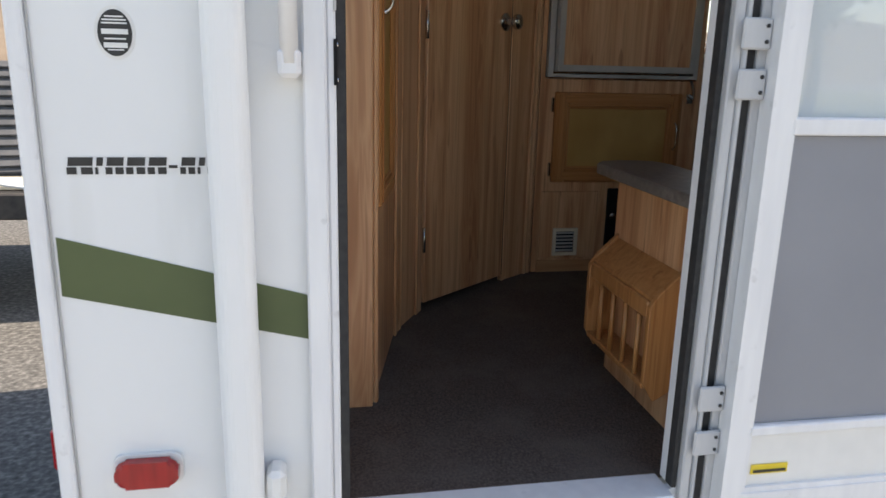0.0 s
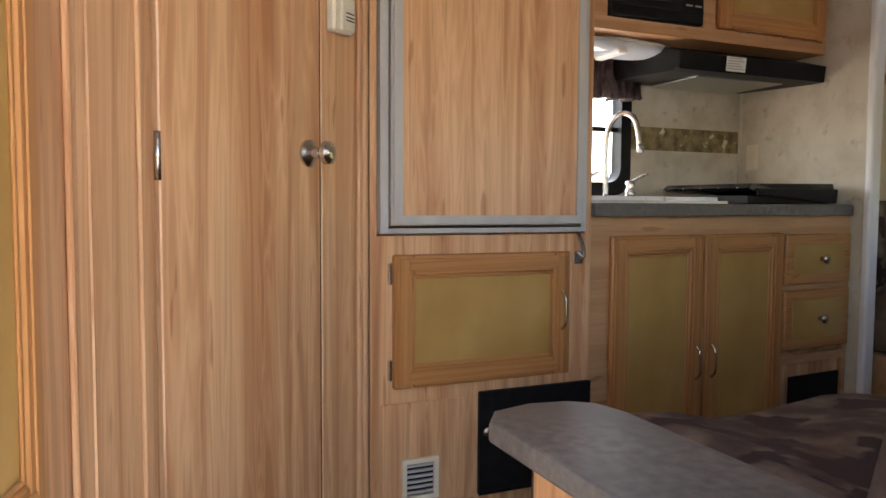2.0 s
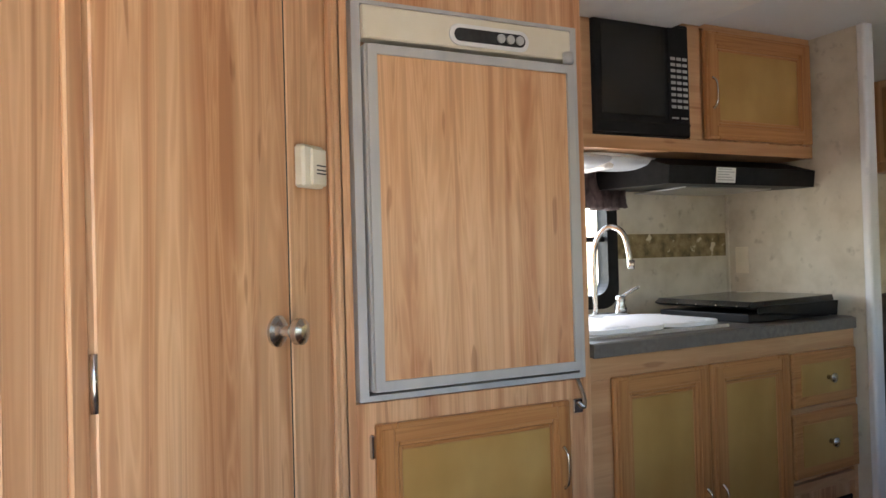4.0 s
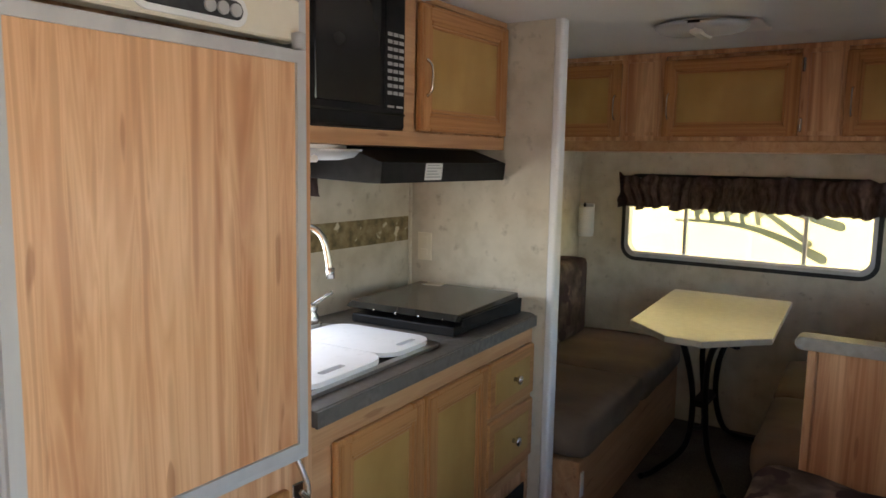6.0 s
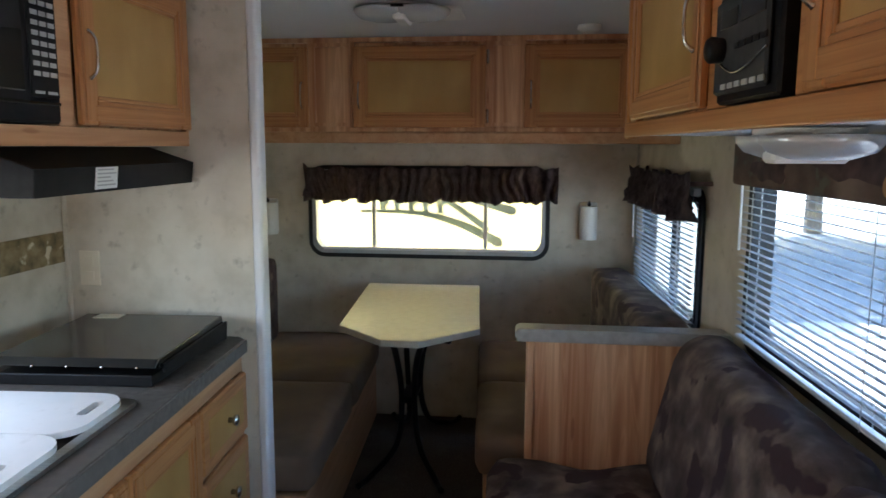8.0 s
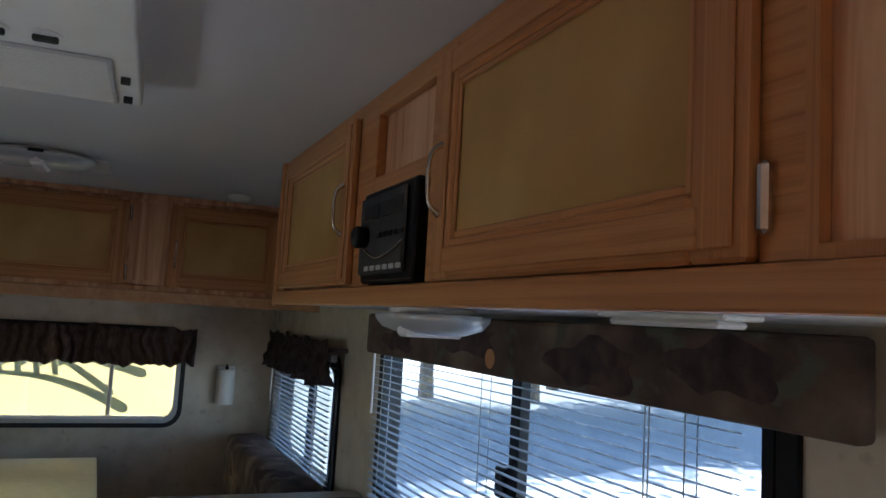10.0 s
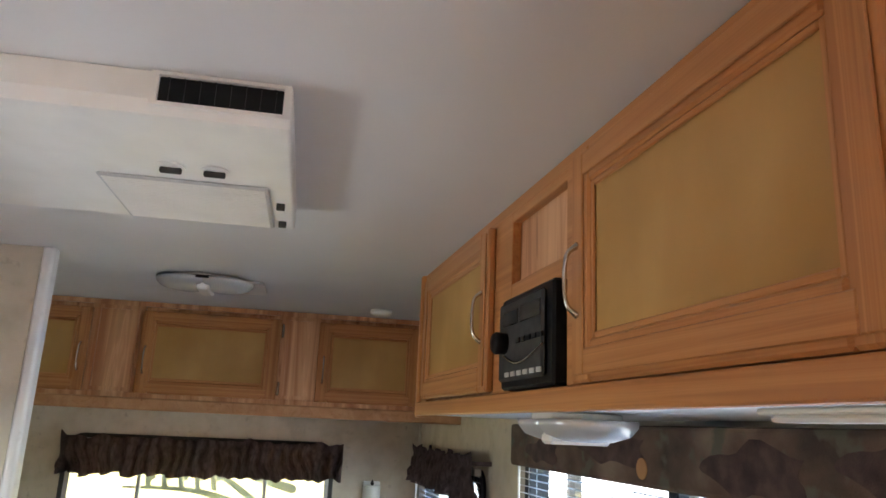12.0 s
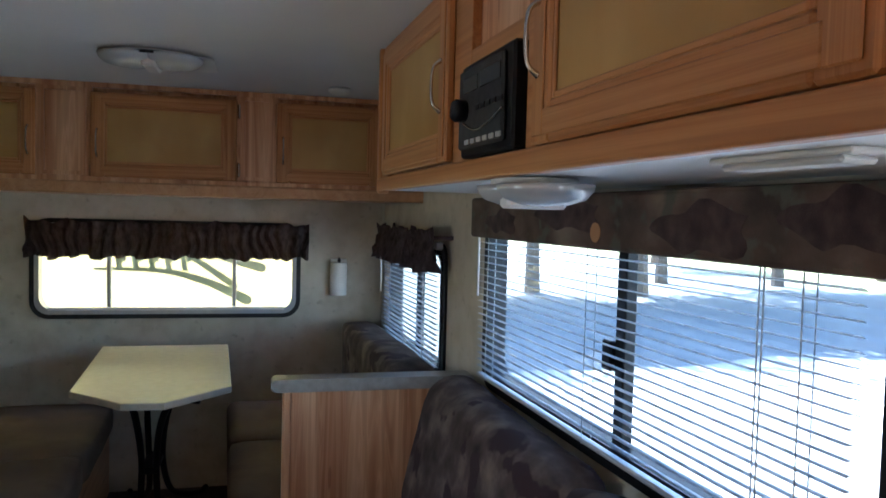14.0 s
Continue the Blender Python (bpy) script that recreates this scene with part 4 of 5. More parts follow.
def sweep(points, w0, w1, k):
    """A curved stroke on the cover, from width w0 to w1 with a rounded end."""
    line = arc([(y, z, 0) for y, z in points], 8)
    n = len(line) - 1
    top, bot = [], []
    for i, p in enumerate(line):
        d = (line[min(i + 1, n)] - line[max(i - 1, 0)]).normalized()
        w = (w0 + (w1 - w0) * i / n) * (1 if i < n - 4 else math.sqrt(max(0.02, 1 - ((i - n + 4) / 4) ** 2)))
        top.append((p.x - d.y * w, p.y + d.x * w))
        bot.append((p.x + d.y * w, p.y - d.x * w))
    part("swoosh", prism(top + bot[::-1], 5.097 - 0.003 * k, 5.0985 - 0.003 * k, 0, "x"), GREYD, cov, "grey curved decal")


sweep([(3.05, 1.868), (2.82, 1.868), (2.64, 1.852), (2.46, 1.80), (2.31, 1.732), (2.215, 1.683)], 0.006, 0.030, 0)
sweep([(2.56, 1.95), (2.48, 1.90), (2.38, 1.83), (2.29, 1.765)], 0.014, 0.020, 1)
sweep([(2.46, 1.97), (2.36, 1.935), (2.24, 1.905), (2.135, 1.875)], 0.012, 0.028, 2)
for k in range(5):
    y = 2.95 - 0.085 * k
    part("letter_bar", prism([(y, 1.985), (y - 0.026, 1.985), (y - 0.052, 1.872 - 0.003 * k), (y - 0.022, 1.872 - 0.002 * k)], 5.088, 5.0895, 0, "x"), GREYD, cov, "grey letter shape")
    part("letter_bar", prism([(y - 0.03, 1.985), (y - 0.058, 1.985), (y - 0.070, 1.918), (y - 0.045, 1.906)], 5.085, 5.0865, 0, "x"), GREYD, cov, "grey letter shape")
for y in (1.8, 3.4):
    part("stay", box(4.907, 5.099, y - 0.01, y + 0.01, 2.36, 2.38, 0.003), ALU, cov)

# ---- overhead cabinets at the front ----
oh = thing("front_overhead_cabinet", (4.05, 2.6, 2.28), "oak overhead cabinet across the front wall with three doors", "cabinet")
OX = 4.05
mo = pose(OX, 0, 0, 0, 0, -90)          # x along -y, -y out towards -x
pieces("face_board", [(-3.568, -1.44, 0, 0.02, 2.264, 2.33), (-3.568, -1.44, 0, 0.02, 2.694, CZ - 0.001), (-3.568, -3.40, 0, 0.02, 2.33, 2.694), (-3.04, -2.83, 0, 0.02, 2.33, 2.694), (-2.265, -2.09, 0, 0.02, 2.33, 2.694), (-1.60, -1.44, 0, 0.02, 2.33, 2.694), (-3.568, -1.44, 0, 0.02, 2.33, 2.34)], 0.001, LAM, oh, mo)
part("bottom_rail", box(-3.568, -1.44, -0.016, 0.0, 2.262, 2.312, 0.008, seg=2), LAM_Y, oh, "rounded light wood rail", m=mo)
part("body", box(4.072, FX - 0.002, 1.48, 3.568, 2.268, CZ - 0.002, 0), LAM, oh)
cab_door(oh, mo @ Matrix.Translation((-3.46, 0, 2.330)), 0.425, 0.345, "r", 0.40, False, 0.055)
cab_door(oh, mo @ Matrix.Translation((-2.835, 0, 2.330)), 0.575, 0.345, "l", 0.40, True, 0.055)
cab_door(oh, mo @ Matrix.Translation((-2.095, 0, 2.330)), 0.455, 0.345, "l", 0.40, False, 0.055)
for a, b in ((-3.022, -2.852), (-2.245, -2.110)):
    part("filler_panel", ring([(a, 2.335), (b, 2.335), (b, 2.69), (a, 2.69)], [(a + 0.016, 2.351), (b - 0.016, 2.351), (b - 0.016, 2.674), (a + 0.016, 2.674)], -0.008, 0, "y"), LAM, oh, m=mo)

# ---- overhead cabinet above the sofa ----
V = 0.40
mr = RW @ pose(0, V, 0, 0, 0, 180)        # x along -u, -y out into the room
oc = thing("sofa_overhead_cabinet", (1.0, V, 2.27), "oak overhead cabinet above the sofa with a radio", "cabinet", m=RW)
zt = CZ - 0.003
pieces("face_board", [(-2.06, -1.985, 0, 0.02, 2.279, zt), (-1.985, 0.10, 0, 0.02, 2.279, 2.318), (-1.985, 0.10, 0, 0.02, 2.685, zt), (-1.345, -1.235, 0, 0.02, 2.318, 2.685), (-1.235, -0.95, 0, 0.02, 2.50, 2.535), (-1.235, -0.95, 0, 0.02, 2.667, 2.685), (-0.955, -0.885, 0, 0.02, 2.318, 2.685), (-0.285, -0.235, 0, 0.02, 2.318, 2.685), (0.07, 0.10, 0, 0.02, 2.318, 2.685)], 0.0015, OAK_X, oc, mr)
part("end_stile", box(-2.085, -2.06, -0.012, 0.025, 2.272, zt, 0.006, seg=2), OAK, oc, m=mr)
part("body", box(-2.055, 0.095, 0.045, V - 0.002, 2.292, zt, 0), LAM, oc, m=mr)
part("bottom", box(-2.06, 0.10, 0.0, V - 0.002, 2.281, 2.291, 0), WHITE, oc, "pale underside", m=mr)
part("bottom_rail", box(-2.07, 0.10, -0.015, -0.0005, 2.277, 2.3165, 0.004, seg=2), OAK_X, oc, m=mr)
cab_door(oc, mr @ Matrix.Translation((-1.98, 0, 2.322)), 0.64, 0.36, "r", 0.45, False, 0.058)
cab_door(oc, mr @ Matrix.Translation((-0.894, 0, 2.318)), 0.613, 0.367, "l", 0.42, True, 0.062)
part("niche_back", box(-1.25, -0.93, 0.0203, 0.034, 2.52, 2.68, 0), LAM, oc, m=mr)
part("side_panel", box(-0.235, 0.07, 0.012, 0.018, 2.318, 2.685, 0), LAM, oc, m=mr)
part("side_bead", ring([(-0.24, 2.318), (0.072, 2.318), (0.072, 2.688), (-0.24, 2.688)], [(-0.228, 2.33), (0.06, 2.33), (0.06, 2.676), (-0.228, 2.676)], -0.002, 0.011, "y"), OAK, oc, m=mr)
ra = thing("radio", (1.1, V, 2.32), "black wall radio with a round knob and display", "radio", m=RW)
part("bezel", box(-1.248, -0.978, -0.014, 0.03, 2.321, 2.501, 0.005), BLACK, ra, m=mr)
part("face_plate", box(-1.236, -1.004, -0.024, -0.014, 2.336, 2.488, 0.006), RUBBER, ra, m=mr)
part("display", box(-1.205, -1.125, -0.026, -0.0235, 2.44, 2.468, 0.001), GLOSS, ra, m=mr)
part("cassette_slot", box(-1.11, -1.01, -0.026, -0.0235, 2.44, 2.47, 0.002), GLOSS, ra, m=mr)
part("knob", revolve([(0.02, 0), (0.022, -0.02), (0.017, -0.026), (0.001, -0.028)], (-1.195, -0.024, 2.408), "y", 18), BLACK, ra, "round knob", m=mr, smooth=True)
part("trim_arc", tube(arc([(-1.2, -0.025, 2.385), (-1.13, -0.027, 2.366), (-1.06, -0.027, 2.372), (-1.0, -0.025, 2.39)], 5), 0.002, 6), CHROME, ra, "pale trim line", m=mr, smooth=True)
for k in range(6):
    part("button", box(-1.19 + k * 0.033, -1.168 + k * 0.033, -0.0265, -0.0235, 2.343, 2.352, 0.001), GREYTRIM, ra, m=mr)
for k in range(5):
    part("button", box(-1.13 + k * 0.028, -1.112 + k * 0.028, -0.0265, -0.0235, 2.402, 2.412, 0.001), BLACK, ra, m=mr)
dome_light(1.12, 0.31, 2.280, 0.22, 0.15, 1.1, m=RW, lab="oval double dome light under the sofa cabinet")
lt = thing("strip_light", (0.46, 0.28, 2.27), "slim white plastic light under the sofa cabinet", "light", m=RW)
part("base", box(0.385, 0.585, 0.275, 0.33, 2.274, 2.2805, 0.002), WHITE, lt, m=RW)
part("diffuser", box(0.40, 0.57, 0.28, 0.325, 2.266, 2.2738, 0.004), WHITE, lt, m=RW)

# ---- ceiling things ----
ac = thing("air_conditioner", (2.1, 2.6, 2.66), "white ceiling air conditioner with a louvred grille", "air conditioner")
prof = [(1.80, 2.714), (1.80, 2.672), (1.815, 2.655), (2.385, 2.655), (2.40, 2.664), (2.40, 2.714)]
part("housing", prism(prof, 2.190, 3.02, 0.004, "y"), WHITE, ac)
part("outlet_slot", box(1.7985, 1.806, 2.202, 2.375, 2.668, 2.708, 0.002), BLACK, ac, "dark air outlet")
for k in range(8):
    part("vane", box(1.7955, 1.7995, 2.213 + k * 0.021, 2.216 + k * 0.021, 2.67, 2.706, 0), BLACK, ac)
part("outlet_rim", ring([(2.192, 2.662), (2.385, 2.662), (2.385, 2.7135), (2.192, 2.7135)], [(2.202, 2.668), (2.375, 2.668), (2.375, 2.708), (2.202, 2.708)], 1.793, 1.80, "x"), WHITE, ac)
gr = part("grille", box(2.10, 2.37, 2.232, 2.53, 2.649, 2.656, 0.003), JAMB, ac, "cream ribbed filter grille")
for k in range(24):
    part("rib", box(2.106 + k * 0.0109, 2.1112 + k * 0.0109, 2.24, 2.522, 2.6472, 2.6495, 0), WHITE, gr)
for y in (2.320, 2.392):
    kn = part("control_knob", revolve([(0.024, 0.0), (0.024, -0.003), (0.001, -0.004)], (2.033, y, 2.655), "z", 18), WHITE, ac, smooth=False)
    part("knob_grip", box(2.028, 2.038, y - 0.018, y + 0.018, 2.642, 2.652, 0.002), RUBBER, kn)
for x in (2.20, 2.33):
    part("clip", box(x - 0.006, x + 0.006, 2.206, 2.222, 2.643, 2.656, 0.001), RUBBER, ac)
part("duct_lid", box(1.86, 2.36, 3.02, 3.30, 2.675, 2.714, 0.006), WHITE, ac)
ML = Matrix.Translation((3.38, 2.505, 0)) @ pose(0, 0, 0, 0, 0, 90)
cl = dome_light(0, 0, CZ - 0.001, 0.255, 0.19, m=ML, lab="oval double dome light on the ceiling")
part("tail_plate", prism(rounded(3.38, 3.62, 2.31, 2.45, 0.02), CZ - 0.009, CZ - 0.001, 0.002), WHITE, cl)
part("dark_rim", ring([(3.38 + 0.105 * math.cos(a), 2.505 + 0.14 * math.sin(a)) for a in [2 * math.pi * k / 28 for k in range(28)]], [(3.38 + 0.095 * math.cos(a), 2.505 + 0.13 * math.sin(a)) for a in [2 * math.pi * k / 28 for k in range(28)]], CZ - 0.02, CZ - 0.010, "z"), BLACK, cl)
sd = solo("smoke_detector", revolve([(0.045, 0.0), (0.045, -0.015), (0.03, -0.024), (0.001, -0.026)], (3.82, 1.85, CZ - 0.001), "z", 20), WHITE, "small round white ceiling detector", "detector", smooth=True)
for y in (3.518, 1.745):
    sc = thing("wall_sconce", (FX, y, 1.76), "white shaded wall sconce beside the front window", "sconce", group="wall sconces")
    part("plate", box(FX - 0.02, FX - 0.001, y - 0.045, y + 0.045, 1.765, 1.955, 0.004), ALU, sc)
    shade = [(FX - 0.02 - 0.055 * math.sin(a), y - 0.047 * math.cos(a)) for a in [math.pi * k / 12 for k in range(13)]]
    part("shade", prism(shade, 1.755, 1.935, 0.003), WHITE, sc, "white half-round shade", smooth=False)
    part("finial", revolve([(0.006, 0), (0.01, 0.012), (0.004, 0.024), (0.001, 0.03)], (FX - 0.05, y, 1.936), "z", 10), RUBBER, sc, smooth=True)

# ---- dinette ----
tb = thing("dinette_table", (4.2, 2.55, FZ), "cream topped dinette table on bent black tube legs", "table")
part("tabletop", prism([(4.74, 2.32), (4.73, 2.925), (3.785, 2.85), (3.575, 2.63), (3.565, 2.48), (3.80, 2.258)], 1.479, 1.507, 0.005), TABLE, tb, "cream laminate top with clipped corners")
for sx in (-1, 1):
    for sy in (-1, 1):
        cx, cy = 4.37, 2.62
        tx = cx - 0.56 if sx < 0 else cx - 0.02
        part("leg", tube(arc([(cx + sx * 0.45, cy + sy * 0.19, FZ + 0.016), (cx + sx * 0.35, cy + sy * 0.15, FZ + 0.022), (cx + sx * 0.18 - 0.03, cy + sy * 0.055, FZ + 0.12), (cx + sx * 0.10 - 0.10, cy + sy * 0.03, FZ + 0.34), (cx + sx * 0.13 - 0.22, cy + sy * 0.045 - 0.02, FZ + 0.58), (tx + 0.06, cy + sy * 0.085 - 0.05, FZ + 0.725), (tx - 0.06, cy + sy * 0.17 - 0.07, FZ + 0.753)], 6), 0.0145, 8), BLACK, tb, "bent black steel tube", smooth=True)
part("leg_band", box(4.15, 4.39, 2.585, 2.655, FZ + 0.33, FZ + 0.36, 0.004), BLACK, tb)


def bench(x0, x1, y0, y1, name, lab, back, mm=None):
    b = thing(name, ((x0 + x1) / 2, (y0 + y1) / 2, FZ), lab, "bench", group="dinette benches", m=mm)
    part("base", box(x0 + 0.02, x1, y0 + 0.03, y1 - 0.03, FZ, 1.045, 0.004), LAM_X, b, "light wood base", m=mm)
    w = thing(name + "_cushion", ((x0 + x1) / 2, (y0 + y1) / 2, 1.05), "taupe seat cushion on the dinette bench", "cushion", group="dinette cushions", m=mm)
    part("cushion", cushion(x0 + 0.005, (x0 + x1) / 2 - 0.004, y0, y1, 1.047, 1.205, 0.045, 0.012, x0), SEAT, w, m=mm, smooth=True)
    part("cushion", cushion((x0 + x1) / 2 + 0.004, x1 - 0.004, y0, y1, 1.047, 1.205, 0.045, 0.012, x0 + 3), SEAT, w, m=mm, smooth=True)
    return b


BM = swung(4.84, 2.92, 3.3)
b1 = bench(3.165, 4.845, 2.885, 3.545, "dinette_bench", "light wood dinette bench with taupe cushions beside the partition", "y", BM)
part("switch", box(3.20, 3.23, 2.908, 2.9148, 0.90, 1.0, 0.002), WHITE, b1, "pale switch plate", BM)
bench(3.37, 4.80, 1.56, 2.245, "dinette_bench", "light wood dinette bench with taupe cushions behind the divider", "y", swung(3.37, 2.245, 3.3))
solo("back_cushion", cushion(3.45, 4.61, 3.385, 3.562, 1.207, 1.665, 0.05, 0.015, 2.0), SOFA, "leaf print back cushion standing on the bench", "cushion", group="back cushions", smooth=True)
solo("back_cushion", cushion(2.46, 3.74, 0.06, 0.26, 1.207, 1.632, 0.05, 0.015, 5.0), SOFA, "leaf print back cushion along the curb side wall", "cushion", group="back cushions", m=RW, smooth=True)

# ---- divider and sofa ----
dv = thing("divider", (3.29, 1.75, FZ), "light wood divider panel with a pale rounded cap", "divider")
part("panel", box(3.295, 3.33, 1.41, 2.062, FZ, 1.602, 0.002), LAM, dv)
part("edge_post", box(3.285, 3.34, 2.040, 2.070, FZ, 1.602, 0.006), LAM, dv)
part("cap", prism(rounded(1.405, 2.108, 1.603, 1.646, 0.016), 3.268, 3.352, 0.006, "x"), CAP, dv, "pale taupe rounded cap")
so_ = thing("sofa", (2.25, 1.75, FZ), "leaf print jackknife sofa under the wide window", "sofa")
part("base", box(1.155, 3.28, 1.50, 2.10, FZ, 1.0, 0.004), LAM_X, so_, "light wood base")
for i in range(2):
    a = 1.155 + i * 1.064
    part("seat_cushion", cushion(a, a + 1.06, 1.58, 2.19, 1.0, 1.215, 0.07, 0.04, 7.0 + i), SOFA, so_, "leaf print seat cushion", smooth=True)
for i in range(2):
    u = 0.225 + i * 1.03
    mb = RW @ Matrix.Translation((0, 0.20, 1.17)) @ pose(0, 0, 0, 13, 0, 0)
    part("back_rest", cushion(u, u + 1.02, -0.10, 0.11, 0.0, 0.50, 0.09, 0.03, 11.0 + i), SOFA, so_, "leaf print back cushion", m=mb, smooth=True)

# ---- entry cabinet with magazine rack ----
ec = thing("entry_cabinet", (1.09, 1.6, FZ), "light wood end cabinet with a grey laminate top", "cabinet")
part("carcass", box(0.998, 1.135, 1.29, 1.865, FZ, 1.298, 0.002), LAM, ec)
part("counter", prism([(0.935, 1.285), (1.145, 1.285), (1.145, 1.85), (1.130, 1.905), (1.095, 1.932), (1.03, 1.942), (0.965, 1.925), (0.935, 1.88)], 1.300, 1.332, 0.006), COUNTER, ec, "grey laminate top with rounded corners")
rk = thing("magazine_rack", (0.95, 1.72, 0.8), "golden oak magazine rack with spindles on the cabinet side", "rack")
x0, x1, y0, y1, z0, z1 = 0.915, 0.996, 1.445, 1.845, 0.80, 1.095
part("side", prism([(x1, z0 + 0.03), (x1, z1 + 0.04), (x0 + 0.02, z1 - 0.02), (x0, z1 - 0.05), (x0, z0 + 0.05), (x0 + 0.03, z0)], y0, y0 + 0.018, 0.003, "y"), OAK, rk)
part("side", prism([(x1, z0 + 0.03), (x1, z1 + 0.04), (x0 + 0.02, z1 - 0.02), (x0, z1 - 0.05), (x0, z0 + 0.05), (x0 + 0.03, z0)], y1 - 0.018, y1, 0.003, "y"), OAK, rk)
part("top_rail", box(x0 + 0.002, x0 + 0.02, y0 + 0.018, y1 - 0.018, z1 - 0.085, z1 - 0.04, 0.004), OAK, rk)
part("lid_board", prism([(x0 + 0.012, z1 - 0.032), (x1, z1 + 0.028), (x1, z1 + 0.014), (x0 + 0.012, z1 - 0.045)], y0 + 0.018, y1 - 0.018, 0.001, "y"), OAK, rk)
part("bottom_board", box(x0 + 0.004, x1, y0 + 0.018, y1 - 0.018, z0 + 0.03, z0 + 0.046, 0.002), OAK, rk)
for k in range(4):
    y = y0 + 0.075 + k * 0.079
    part("spindle", tube([(x0 + 0.012, y, z0 + 0.045), (x0 + 0.012, y, z1 - 0.084)], 0.007, 8), OAK, rk, smooth=True)

# ---- outside: door frame, door, handle, awning arm, decals ----
OY = 1.21
ef = thing("door_frame", (0.52, OY, FZ), "white aluminium entry door frame with hinges", "door frame", kind=S)
pieces("jamb", [(0.122, 0.162, OY - 0.022, OY - 0.001, 0.66, 2.66), (0.162, 0.178, OY - 0.012, OY - 0.001, 0.66, 2.66)], 0.004, ALU, ef)
part("left_gasket", box(0.178, 0.195, OY - 0.008, 1.262, 0.72, 2.60, 0.002), RUBBER, ef, "dark rubber gasket")
sp = part("strike_plate", box(0.174, 0.180, OY - 0.016, OY + 0.004, 1.555, 1.63, 0.001), BLACK, ef, "black strike plate")
for z in (1.564, 1.621):
    part("screw", revolve([(0.0, 0), (0.004, 0), (0.004, 0.002), (0.001, 0.003)], (0.180, OY - 0.007, z), "x", 8), CHROME, sp)
part("latch_recess", box(0.174, 0.1795, OY - 0.014, OY + 0.002, 1.675, 1.75, 0.001), GREYTRIM, ef, "grey latch recess")
pieces("jamb", [(0.893, 0.914, OY - 0.020, OY - 0.001, 0.66, 2.66), (0.9142, 0.922, OY - 0.028, OY - 0.001, 0.66, 2.66), (0.946, 0.970, OY - 0.020, OY - 0.001, 0.66, 2.66)], 0.003, JAMB, ef)
part("right_reveal", box(0.8815, 0.8925, 1.236, 1.262, 0.72, 2.60, 0.001), ALU, ef)
part("right_gasket", box(0.880, 0.8925, OY - 0.004, 1.235, 0.72, 2.60, 0.002), RUBBER, ef)
part("hinge_gap", box(0.9225, 0.9455, OY - 0.012, OY - 0.001, 0.66, 2.66, 0), RUBBER, ef)
part("head", box(0.122, 0.97, OY - 0.022, 1.262, 2.601, 2.66, 0.004), ALU, ef)
part("sill", box(0.196, 0.879, OY - 0.03, 1.275, FZ - 0.02, FZ + 0.006, 0.004), ALU, ef, "grey metal sill")
for z in (0.84, 0.94, 1.57, 1.66, 2.30, 2.39):
    hg = part("hinge", box(0.903, 0.960, OY - 0.036, OY - 0.0285, z - 0.028, z + 0.028, 0.004), JAMB, ef, "white hinge leaf")
    for dz in (-0.014, 0.014):
        part("screw", revolve([(0.0, 0), (0.004, 0), (0.004, -0.002), (0.001, -0.003)], (0.950, OY - 0.036, z + dz), "y", 8), RUBBER, hg)

ed = thing("entry_door", (1.35, OY - 0.05, 0.70), "white entry door folded open against the trailer side", "door")
dx0, dx1, dy = 0.962, 1.66, OY - 0.062
part("frame", ring([(dx0, 0.68), (dx1, 0.68), (dx1, 2.64), (dx0, 2.64)], [(dx0 + 0.045, 0.73), (dx1 - 0.045, 0.73), (dx1 - 0.045, 2.59), (dx0 + 0.045, 2.59)], dy, dy + 0.04, "y"), ALU, ed)
part("frame_bead", ring([(dx0 + 0.045, 0.73), (dx1 - 0.045, 0.73), (dx1 - 0.045, 2.59), (dx0 + 0.045, 2.59)], [(dx0 + 0.056, 0.742), (dx1 - 0.056, 0.742), (dx1 - 0.056, 2.578), (dx0 + 0.056, 2.578)], dy + 0.004, dy + 0.03, "y"), ALU, ed)
part("lower_panel", box(dx0 + 0.05, dx1 - 0.05, dy + 0.012, dy + 0.03, 0.735, 0.86, 0.001), WHITE, ed, "white lower panel")
part("mid_rail", box(dx0 + 0.05, dx1 - 0.05, dy + 0.002, dy + 0.03, 0.862, 0.884, 0.003), ALU, ed)
part("screen_panel", box(dx0 + 0.05, dx1 - 0.05, dy + 0.016, dy + 0.024, 0.886, 1.478, 0), GREYPANEL, ed, "grey panel")
part("upper_rail", box(dx0 + 0.05, dx1 - 0.05, dy + 0.002, dy + 0.03, 1.480, 1.512, 0.003), ALU, ed)
gl = part("window", box(dx0 + 0.05, dx1 - 0.05, dy + 0.010, dy + 0.014, 1.514, 2.585, 0), PANE, ed, "door window")
gl.visible_shadow = False
part("door_back", box(dx0 + 0.05, dx1 - 0.05, dy + 0.032, dy + 0.036, 0.735, 2.585, 0), SKIN, ed)
part("label", box(1.03, 1.115, dy + 0.009, dy + 0.011, 0.77, 0.792, 0), YELLOW, ed, "yellow label")
part("label_print", box(1.035, 1.11, dy + 0.007, dy + 0.0085, 0.774, 0.780, 0), INK, ed)

